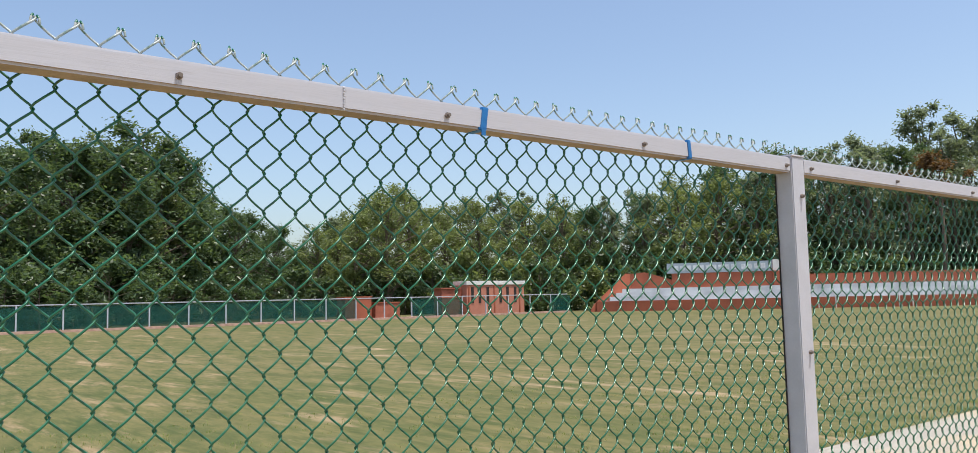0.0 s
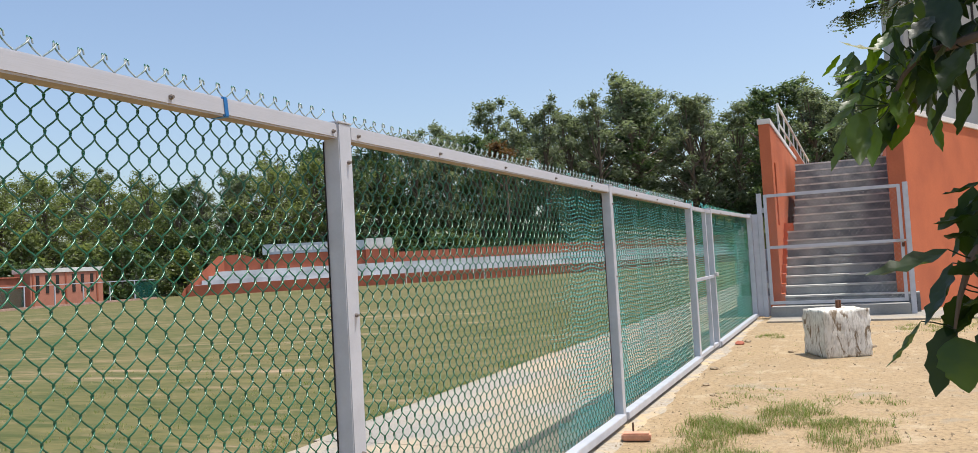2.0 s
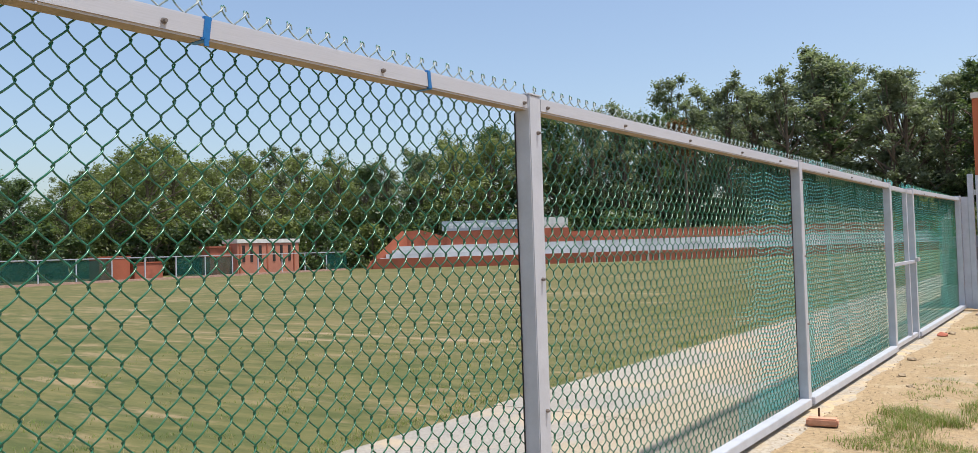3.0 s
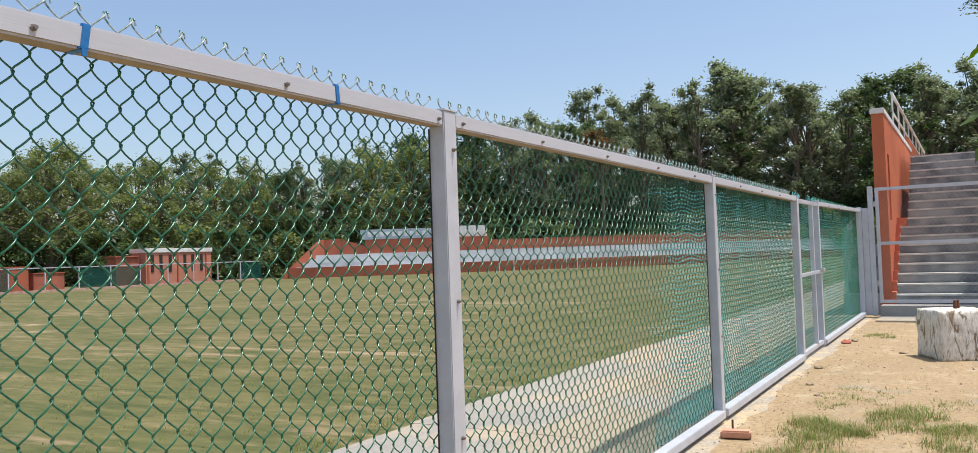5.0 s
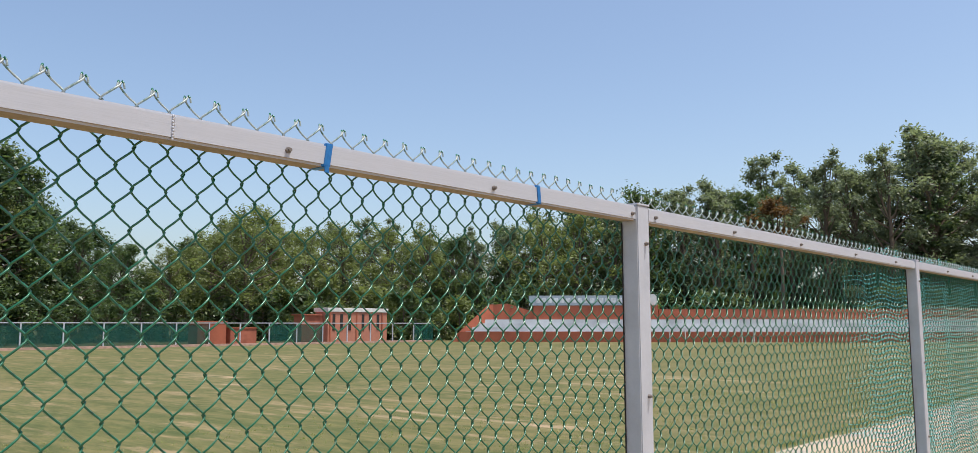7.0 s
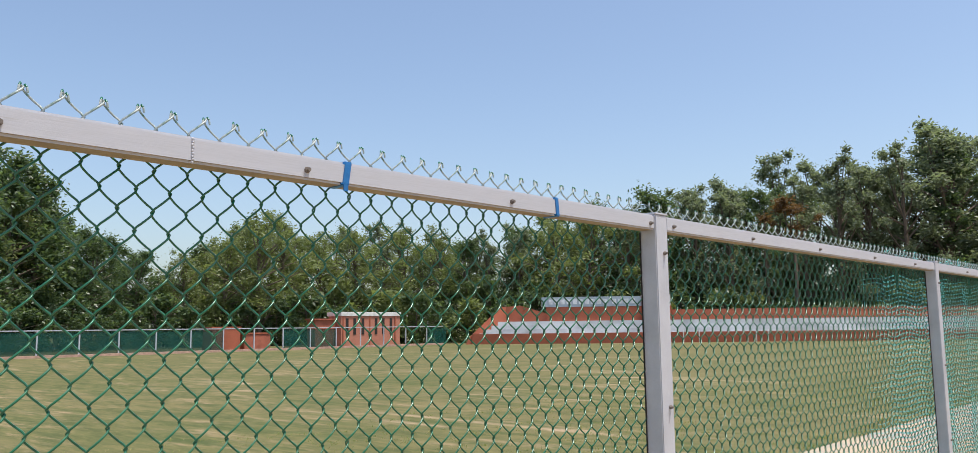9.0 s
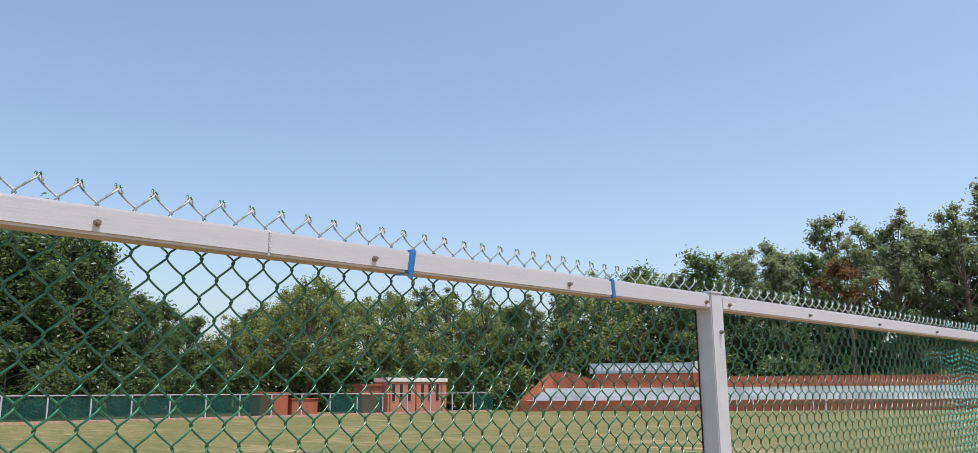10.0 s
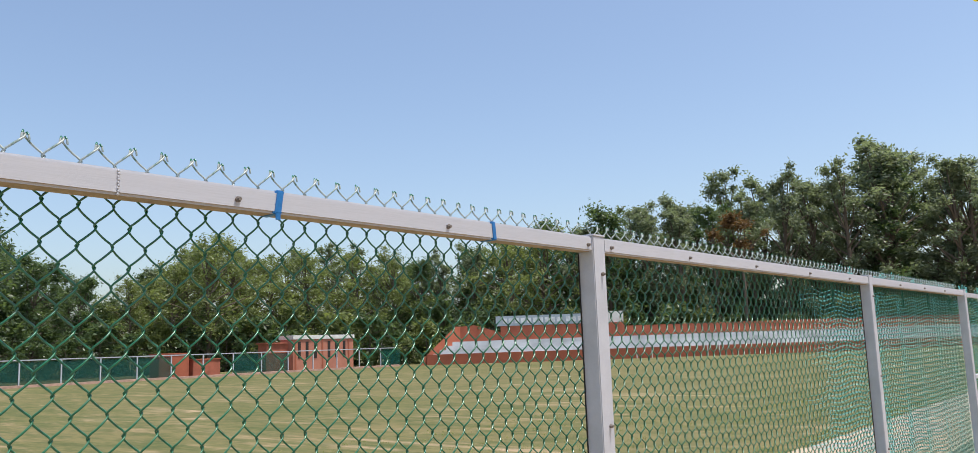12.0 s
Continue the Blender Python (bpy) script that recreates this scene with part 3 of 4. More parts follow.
brick = tagged(mesh_object("loose_brick", box(-0.11, -0.07, 0, 0.11, 0.07, 0.055, 0.012), mat("dusty_terracotta", (0.66, 0.34, 0.22), 0.9, 0, 0.15, 9, 50, 0.5)), "single terracotta brick lying by the fence post", "brick")
brick.matrix_world = pose(6.48, 1.76, 0.006, 4, 0, 100)
rod = bmesh.new()
bmesh.ops.create_cone(rod, cap_ends=True, segments=8, radius1=0.008, radius2=0.008, depth=0.09, matrix=Matrix.Translation((6.70, 1.84, 0.045)))
tagged(mesh_object("steel_stub", rod, RUST), "short rusty steel peg in the ground by the post", "peg")
EARTHY = mat("earth_stained_stone", (0.38, 0.29, 0.19), 0.95, 0, 0.2, 12, 60, 0.5)
rub = random.Random(21)
for x, y, s in ((10.3, 1.76, 0.05), (12.9, 1.78, 0.07), (9.1, 1.66, 0.04), (12.4, 0.0, 0.05), (13.2, 1.7, 0.05), (8.5, 1.5, 0.03), (11.9, 1.0, 0.04), (10.9, -0.2, 0.03)):
    bm = bmesh.new()
    bmesh.ops.create_icosphere(bm, subdivisions=2, radius=s)
    for v in bm.verts:
        v.co += s * 0.45 * noise.noise_vector(v.co / s * 1.3 + Vector((x, y, 0)))
        v.co.z *= 0.55
    o = tagged(mesh_object("stone", bm, BRICK if x == 12.9 else EARTHY), "small broken stone lying on the sandy ground", "stone", "loose stones")
    o.location = (x, y, s * 0.25)

def pebbles(count, seed):
    r = random.Random(seed)
    verts, faces = [], []
    for _ in range(count):
        x, y = r.uniform(4.5, 16.3), r.uniform(-2.2, 1.9)
        if r.random() > 0.35 + 0.9 * max(0.0, noise.noise((x * 0.8, y * 0.8, 2))) and y < 1.6:
            continue
        s = 0.004 + 0.016 * r.random() ** 4
        b = len(verts)
        for k in range(5):
            a = k * 1.2566 + r.uniform(-0.3, 0.3)
            verts.append((x + s * math.cos(a) * r.uniform(0.7, 1.3), y + s * math.sin(a) * r.uniform(0.7, 1.3), -0.002))
        verts.append((x + s * r.uniform(-0.3, 0.3), y + s * r.uniform(-0.3, 0.3), s * r.uniform(0.5, 1.1)))
        faces += [(b + k, b + (k + 1) % 5, b + 5) for k in range(5)]
    m = mat("earth_crumbs", (0.40, 0.30, 0.19), 0.95, 0, 0.2, 3, 40, 0.2, island=True)
    return tagged(new("pebbles", ribbon_mesh("pebbles", verts, faces, m)), "loose crumbs of earth and small stones", "pebbles", kind="stuff")
pebbles(9000, 14)

def grass_patch(name, areas, label, seed):
    """Tufts of thin bent blades; areas are (x, y, radius x, radius y, tufts, height)."""
    r = random.Random(seed)
    verts, faces = [], []
    for ax, ay, rx, ry, count, h in areas:
        for _ in range(count):
            a, d = r.uniform(0, 2 * math.pi), math.sqrt(r.random())
            tx, ty = ax + rx * d * math.cos(a), ay + ry * d * math.sin(a)
            if noise.noise((tx * 2.2, ty * 2.2, seed)) < -0.12:
                continue
            for _ in range(r.randint(5, 13)):
                t = r.uniform(0, 2 * math.pi)
                l = h * r.uniform(0.4, 1.25)
                lean = l * r.uniform(0.35, 1.35)
                w = r.uniform(0.0012, 0.0028)
                bx, by = tx + r.gauss(0, 0.035), ty + r.gauss(0, 0.035)
                px, py = -math.sin(t) * w, math.cos(t) * w
                b = len(verts)
                for q, e in ((0, 1.0), (0.5, 0.8), (1, 0.1)):
                    cx, cy, cz = bx + math.cos(t) * lean * q * q, by + math.sin(t) * lean * q * q, l * q * (1 - 0.25 * q) - 0.004
                    verts += [(cx + px * e, cy + py * e, cz), (cx - px * e, cy - py * e, cz)]
                faces += [(b, b + 1, b + 3, b + 2), (b + 2, b + 3, b + 5, b + 4)]
    me = ribbon_mesh(name, verts, faces, [BLADE, DRY_BLADE])
    for p in me.polygons:
        p.material_index = 1 if (p.index // 2) % 7 in (2, 5) else 0
    return tagged(new(name, me), label, "grass", kind="stuff")
grass_patch("grass_tufts", [(5.6, 1.15, 0.75, 0.55, 700, 0.06), (6.9, 1.22, 0.6, 0.30, 260, 0.095), (7.3, 0.70, 0.75, 0.40, 260, 0.09), (6.9, 0.25, 0.6, 0.35, 170, 0.07), (7.9, 0.25, 0.8, 0.5, 130, 0.055), (8.6, 1.2, 0.8, 0.4, 60, 0.05),
    (13.9, 1.42, 0.35, 0.22, 60, 0.06), (14.7, -0.9, 0.9, 0.5, 160, 0.08), (16.0, -1.7, 1.2, 0.7, 200, 0.09), (8.4, 1.3, 0.6, 0.2, 40, 0.05), (10.5, 0.7, 2.5, 1.0, 50, 0.03)], "sparse green grass tufts on sandy ground", 3)
grass_patch("field_grass_edge", [(x, 4.62, 1.6, 0.28, 160, 0.05) for x in range(3, 24, 3)] + [(x, 6.2, 2.2, 1.5, 260, 0.045) for x in range(3, 22, 4)] + [(x, 9.5, 3.2, 2.6, 330, 0.045) for x in range(0, 26, 5)], "short uneven grass along the edge of the field", 8)

# ---- the far side: kerb, fence, buildings, stand ----
FAR_Y = 66.2
tagged(mesh_object("far_kerb", box(-40, FAR_Y - 0.9, -0.4, 63, FAR_Y - 0.5, -0.14, 0.02), mat("pink_kerb", (0.52, 0.33, 0.26), 0.9)), "pale pink kerb along the far field edge", "kerb", kind="structure")
far_fence = thing("far_fence", (0, 0, 0), "white framed fence with dark green mesh across the field", "fence")
x = -38.0
j = 0
while x < 63.5:
    part("post", box(x, FAR_Y - 0.05, -0.35, x + 0.10, FAR_Y + 0.05, 1.62, 0.01), WHITE_STEEL, far_fence)
    if not (36.5 < x < 41 or 48.5 < x < 59.5):
        part("net_panel", box(x + 0.102, FAR_Y + 0.01, -0.25, x + 2.998, FAR_Y + 0.03, 1.54), NET_FAR, far_fence)
    x += 3.0
part("top_rail", box(-38, FAR_Y - 0.045, 1.622, 63.5, FAR_Y + 0.045, 1.70, 0.01), WHITE_STEEL, far_fence)

hut = thing("brick_building", (0, 0, 0), "small red brick building with a white flat roof and slits", "building")
HUT = mat("dusty_pink_brick", (0.50, 0.20, 0.135), 0.9, 0, 0.12, 1.2, 14, 0.3, (0.42, 0.165, 0.115))
part("wall", box(52.8, 70.4, -0.35, 60.9, 72.6, 2.85, 0.02), HUT, hut)
part("roof", box(52.72, 70.3, 2.853, 61.0, 72.8, 3.28, 0.03), WHITE, hut, "white painted roof slab")
for j, xx in enumerate((53.4, 54.4, 55.5, 57.3, 58.3, 59.4)):
    part("slit_window", box(xx, 70.36, 0.9, xx + 0.34, 70.398, 2.62), DARK, hut)
for xx in (53.0, 56.5, 60.1):
    part("pilaster", box(xx, 70.33, -0.35, xx + 0.16, 70.397, 2.85), HAZED, hut)
part("side_wing", box(50.1, 71.2, -0.35, 52.78, 72.6, 2.45, 0.02), BRICK, hut)
part("wing_roof", box(49.9, 71.05, 2.453, 52.59, 72.75, 2.60, 0.02), BRICK, hut)
for x0, x1, z1, m_ in ((36.6, 39.4, 1.72, HAZED), (39.8, 42.5, 1.15, BRICK)):
    t = thing("wall_stub", (0, 0, 0), "low red painted masonry block behind the far fence", "wall", "masonry blocks")
    part("body", box(x0, 67.4, -0.35, x1, 69, z1, 0.03), m_, t)
    part("capstone", box(x0 - 0.06, 67.34, z1 + 0.003, x1 + 0.06, 69.06, z1 + 0.12, 0.02), HAZED, t)

stand = thing("spectator_stand", (0, 0, 0), "long terracotta stand with pale concrete terraces across the field", "stand")
stand.matrix_world = pose(64.0, 62.6, 0, 0, 0, math.degrees(math.atan2(-0.8, 0.6)))
L = 92.0
part("front_wall", box(0.3, 0, -0.4, L, 0.25, 0.78, 0.02), HAZED, stand)
for k in range(4):
    part("terrace", box(1.0 + 0.6 * k, 0.253 + 0.8 * k, -0.4, L, 1.05 + 0.8 * k, 0.82 + 0.42 * k, 0.02), SEAT_GREY, stand)
part("rear_wall", box(21.95, 3.46, -0.4, L, 3.75, 3.20, 0.02), HAZED, stand)

def end_wall(profile, y0, y1, shift=0.0):
    """An upright slab whose face in x and z follows the profile."""
    bm = bmesh.new()
    a = [bm.verts.new((x, y0 + shift * x, z)) for x, z in profile]
    b = [bm.verts.new((x, y1 + shift * x, z)) for x, z in profile]
    n = len(profile)
    bm.faces.new(a)
    bm.faces.new(b)
    for i in range(n):
        bm.faces.new((a[i], b[i], b[(i + 1) % n], a[(i + 1) % n]))
    return bm
part("end_ramp", end_wall([(-0.4, -0.4), (1.1, -0.4), (4.0, 2.05), (4.0, 3.75), (3.2, 3.75), (0.0, 0.45)], -0.05, 0.30, 0.95), HAZED, stand)
part("rear_parapet", end_wall([(3.3, -0.4), (3.3, 3.7), (5.3, 3.85), (8.2, 2.95), (8.2, -0.4)], 3.46, 3.80), HAZED, stand)
part("podium_wall", box(8.203, 3.3, -0.4, 21.9, 4.6, 3.62, 0.02), HAZED, stand)
board = part("sign_board", box(7.7, 3.22, 3.63, 18.6, 3.36, 4.72, 0.01), SIGN, stand, "pale blue board with faded white lettering bars")
def bars(x0, x1):
    rs = random.Random(5)
    x = x0
    while x < x1:
        w = rs.uniform(0.35, 0.5)
        part("lettering_bar", box(x, 3.19, 3.92, x + w, 3.216, 4.45, 0.005), SIGN_INK, board)
        x += w + 0.2
bars(8.5, 12.0)
bars(12.5, 15.0)
bars(15.5, 17.6)
part("pier_base", box(18.7, 2.9, 2.1, 21.8, 3.297, 3.62, 0.02), HAZED, stand)
part("end_pier", box(18.7, 3.1, 3.625, 21.8, 4.4, 4.85, 0.03), WHITE, stand, "white painted end pier")
for xx in (22.6, 24.2, 30.0, 31.2):
    bm = bmesh.new()
    bmesh.ops.create_cone(bm, cap_ends=True, segments=8, radius1=0.05, radius2=0.05, depth=1.3, matrix=Matrix.Translation((0, 0, 0.65)))
    o = tagged(mesh_object("marker_post", bm, WHITE), "thin white marker post before the stand", "post", "marker posts")
    p = stand.matrix_world @ Vector((xx, -0.5, -0.33))
    o.location = p

# ---- trees ----
def leaf_cloud(r, centres, count, size, squash=0.8, droop=0.0):
    verts, faces = [], []
    total = sum(c[3] ** 2 for c in centres)
    for cx, cy, cz, cr in centres:
        for _ in range(int(count * cr ** 2 / total)):
            d = Vector((r.gauss(0, 1), r.gauss(0, 1), r.gauss(0, 1))).normalized()
            q = cr * min(1.5, 0.12 + abs(r.gauss(0.36, 0.42)))
            p = Vector((cx, cy, cz)) + Vector((d.x * q, d.y * q, d.z * q * squash))
            u = Vector((r.gauss(0, 1), r.gauss(0, 1), r.gauss(0, 0.6) - droop)).normalized()
            n = (d * 0.6 + Vector((r.gauss(0, 1), r.gauss(0, 1), r.gauss(0, 1) + 0.7))).normalized()
            v = n.cross(u)
            if v.length < 1e-3:
                continue
            v.normalize()
            s = size * r.uniform(0.6, 1.4)
            b = len(verts)
            verts += [p - u * s, p + v * s * 0.42, p + u * s, p - v * s * 0.42]
            faces.append((b, b + 1, b + 2, b + 3))
    return verts, faces

def limb_tube(bm, a, b, r0, r1, sides=7, bend=0.0, steps=4):
    a, b = Vector(a), Vector(b)
    t = (b - a).normalized()
    u = t.orthogonal().normalized()
    v = t.cross(u)
    rings = []
    for i in range(steps + 1):
        q = i / steps
        c = a.lerp(b, q) + u * bend * math.sin(q * math.pi)
        rr = r0 + (r1 - r0) * q
        rings.append([bm.verts.new(c + rr * (math.cos(k * 2 * math.pi / sides) * u + math.sin(k * 2 * math.pi / sides) * v)) for k in range(sides)])
    for i in range(steps):
        for k in range(sides):
            bm.faces.new((rings[i][k], rings[i][(k + 1) % sides], rings[i + 1][(k + 1) % sides], rings[i + 1][k]))

def make_tree(kind, seed, label, material, spread, low, clumps, count, size, top_bare=False):
    """A tree one metre high, to be scaled: tapered trunk, limbs, and a crown of leaf clumps."""
    r = random.Random(seed)
    t = thing(kind, (0, 0, 0), label, "tree")
    bm = bmesh.new()
    limb_tube(bm, (0, 0, -0.02), (0.02, 0.01, 0.62), 0.016, 0.008, 8, 0.012)
    centres = []
    clumps = int(clumps * 1.35)
    for k in range(clumps):
        q = (k + 0.5) / clumps
        z = low + (0.97 - low) * q
        env = spread * (0.45 + 0.75 * math.sin(math.pi * min(1, 0.18 + 0.80 * q)) ** 0.8) * (1 if q < 0.8 else 0.62)
        a = k * 2.4 + r.uniform(-0.5, 0.5)
        d = env * r.uniform(0.2, 0.85) * (1 if q < 0.8 else 0.7)
        c = (d * math.cos(a), d * math.sin(a), z - 0.04)
        cr = spread * r.uniform(0.17, 0.34) * (1.0 if q < 0.85 else 0.8)
        centres.append((*c, cr))
        limb_tube(bm, (0.02 * q, 0.01, max(0.12, min(0.6, z - 0.18))), c, 0.006, 0.002, 5, 0.02 * r.uniform(-1, 1), 3)
    for k in range(5):
        a = r.uniform(0, 6.3)
        centres.append((spread * 0.30 * math.cos(a), spread * 0.30 * math.sin(a), r.uniform(0.82, 0.95), spread * r.uniform(0.16, 0.27)))
    part("trunk", bm, BARK, t)
    v, f = leaf_cloud(r, centres, int(count * 1.45), size * 0.86)
    o = new("crown", ribbon_mesh("crown", v, f, material))
    o.parent = t
    return t

KINDS = [
    make_tree("broadleaf_tree", 1, "dense dark green broadleaf tree beyond the field", LEAF_A, 0.33, 0.14, 30, 8200, 0.0128),
    make_tree("broadleaf_tree", 2, "dense dark green broadleaf tree beyond the field", LEAF_A, 0.29, 0.18, 28, 7600, 0.0128),
    make_tree("feathery_tree", 3, "light olive feathery tree with an open crown", LEAF_B, 0.32, 0.26, 24, 5400, 0.0118),
    make_tree("slender_tree", 4, "tall slender grey-green tree in the far wood", LEAF_C, 0.19, 0.16, 24, 6600, 0.0102),
    make_tree("slender_tree", 5, "tall slender grey-green tree in the far wood", LEAF_C, 0.22, 0.18, 22, 6400, 0.0102),
    make_tree("slender_tree", 6, "tall slender deep green tree in the far wood", LEAF_A, 0.20, 0.14, 24, 6200, 0.0108),
    make_tree("rust_tree", 7, "small tree with rusty orange leaves in the wood", LEAF_D, 0.20, 0.74, 7, 1500, 0.014),
    make_tree("shrub", 8, "low dense green shrub at the wood's edge", LEAF_A, 0.70, 0.10, 12, 1500, 0.050),
    make_tree("shrub", 9, "low olive green shrub at the wood's edge", LEAF_B, 0.75, 0.10, 12, 1400, 0.050),
]
for t in KINDS:
    t.location = (40, -160, 0)
    t["group"] = "trees round the field"
PROFILE = [(-12, .17), (1, .184), (3.2, .186), (6.7, .170), (10.5, .195), (14.2, .209), (16.8, .19), (22.4, .195), (28, .178), (32.8, .155), (36, .146), (40, .124), (45, .117),
           (51, .119), (55, .124), (58.2, .144), (61.2, .121), (64.5, .075), (68.6, .10), (71.3, .166), (73.6, .186), (78.3, .208), (82.3, .168), (90, .19), (104, .2)]
def profile(b):
    for (b0, v0), (b1, v1) in zip(PROFILE, PROFILE[1:]):
        if b0 <= b <= b1:
            return v0 + (v1 - v0) * (b - b0) / (b1 - b0)
    return 0.17
def reach(b):
    return 112 if b < 12 else 112 - (b - 12) * 0.25 if b < 40 else 105 if b < 62 else 105 - (b - 62) * 1.2 if b < 80 else 83
rt = random.Random(12)
used = set()
def plant(kind, b, d, h, wide=1.0):
    x, y = 0.1 + d * math.cos(radians(b)), 0.2 + d * math.sin(radians(b))
    m = pose(x, y, -0.35, 0, 0, rt.uniform(0, 360)) @ Matrix.Diagonal((h * wide, h * wide, h, 1))
    t = KINDS[kind]
    if kind not in used:
        used.add(kind)
        t.matrix_basis = m
        t["own_scale"] = 1
        return t
    c = copy_thing(KINDS[kind], Matrix.Identity(4))
    c.matrix_basis = m
    return c
b = -11.0
while b < 103:
    d, e = reach(b), profile(b)
    for row in range(3):
        bb = b + rt.uniform(-0.8, 0.8) + row * 0.7
        dd = d + row * 6 + rt.uniform(-2, 2)
        h = (profile(bb) * rt.uniform(0.86, 1.12) * (1.0, 0.97, 1.02)[row] * (1.01 if bb < 15 else 0.97 if bb < 20 else 0.94 if bb < 34 else 1.0)) * dd + 1.8
        if bb > 66:
            kind = rt.choice((0, 1, 0, 1, 5))
        elif bb > 30:
            kind = rt.choice((2, 2, 2, 3) if bb > 46 else (2, 2, 3, 1)) if row == 0 else rt.choice((3, 4, 1, 2))
        else:
            kind = rt.choice((3, 4, 3, 4, 5))
        plant(kind, bb, dd, h, rt.uniform(0.9, 1.25))
    b += 2.4 if b > 30 else 1.8
b = -11.0
while b < 103:
    d = reach(b) - 7
    plant(rt.choice((7, 7, 8)) if b < 64 else 7, b, d + rt.uniform(-1.5, 1.5), rt.uniform(3.5, 6.5), rt.uniform(0.8, 1.1))
    plant(rt.choice((7, 7, 7, 8)) if b < 64 else 7, b + 1.0, d + 6 + rt.uniform(-1.5, 1.5), rt.uniform(5.0, 8.5), rt.uniform(0.7, 0.9))
    b += 1.9
plant(6, 22.6, 100, 17.5, 1.0)
for bb_, hh_ in ((76.6, 20.5), (79.8, 18.5), (73.4, 16.0)):
    plant(2, bb_, 93, hh_, 0.8)
plant(2, 58.4, 97, 16.2, 1.15)
plant(2, 60.6, 99, 13.0, 1.0)
plant(8, 53.6, 100, 8.0, 0.75)
plant(8, 57.0, 100, 6.5, 0.8)

# ---- the trees that hang into view ----
def blade(bm, base, tip, width, roll, fold=0.25, curl=0.12):
    """A pointed leaf from base to tip, folded along its midrib, with a wavy rim."""
    base, tip = Vector(base), Vector(tip)
    ax = tip - base
    ln = ax.length
    ax.normalize()
    u = ax.cross(Vector((0, 0, 1)))
    u = u.normalized() if u.length > 1e-3 else Vector((1, 0, 0))
    u = Matrix.Rotation(roll, 3, ax) @ u
    n = u.cross(ax)
    rows = []
    steps = 10
    for i in range(steps + 1):
        q = i / steps
        w = width * 0.5 * (math.sin(math.pi * q ** 0.85) ** 0.8) * (1 - 0.25 * q) * (1 + 0.13 * math.sin(i * 2.6 + roll * 5)) + 0.0008
        c = base + ax * ln * q + n * (-curl * ln * (q - q * q) * 2)
        row = []
        for k in (-1, -0.5, 0, 0.5, 1):
            row.append(bm.verts.new(c + u * w * k + n * (fold * w * abs(k) + 0.14 * w * math.sin(i * 1.9 + k * 4 + roll * 9))))
        rows.append(row)
    for i in range(steps):
        for k in range(4):
            bm.faces.new((rows[i][k], rows[i][k + 1], rows[i + 1][k + 1], rows[i + 1][k]))

def twig(bm, pts, r0, r1):
    for i in range(len(pts) - 1):
        q0, q1 = i / (len(pts) - 1), (i + 1) / (len(pts) - 1)
        limb_tube(bm, pts[i], pts[i + 1], r0 + (r1 - r0) * q0, r0 + (r1 - r0) * q1, 7, 0.0, 2)

near_tree = thing("broad_leaved_tree", (0, 0, 0), "overhanging tree with broad glossy drooping green leaves", "tree")
bm = bmesh.new()
twig(bm, [(1.75, -1.75, -0.05), (1.80, -1.70, 1.2), (1.82, -1.60, 2.3), (1.75, -1.5, 3.4)], 0.10, 0.05)
part("trunk", bm, BARK, near_tree)
BRANCHES = {
    "upper": [(1.82, -1.60, 2.3), (1.86, -0.9, 2.12), (1.82, -0.45, 1.90), (1.8, -0.107, 1.766), (1.8, -0.038, 1.751), (1.8, 0.01, 1.739), (1.8, 0.036, 1.709), (1.8, 0.058, 1.664)],
    "lower": [(1.80, -1.70, 1.5), (1.76, -1.0, 1.66), (1.72, -0.35, 1.60), (1.7, -0.09, 1.47), (1.7, -0.067, 1.441), (1.7, -0.033, 1.395), (1.7, -0.013, 1.334), (1.7, -0.003, 1.286)],
    "top": [(1.75, -1.5, 3.3), (2.4, -0.9, 2.95), (2.85, -0.25, 2.62), (3.0, 0.155, 2.582), (3.0, 0.274, 2.577), (3.0, 0.341, 2.565), (3.0, 0.395, 2.554), (3.0, 0.48, 2.595)],
}
for pts in BRANCHES.values():
    bm = bmesh.new()
    twig(bm, pts, 0.016, 0.0022)
    part("branch", bm, BARK, near_tree)
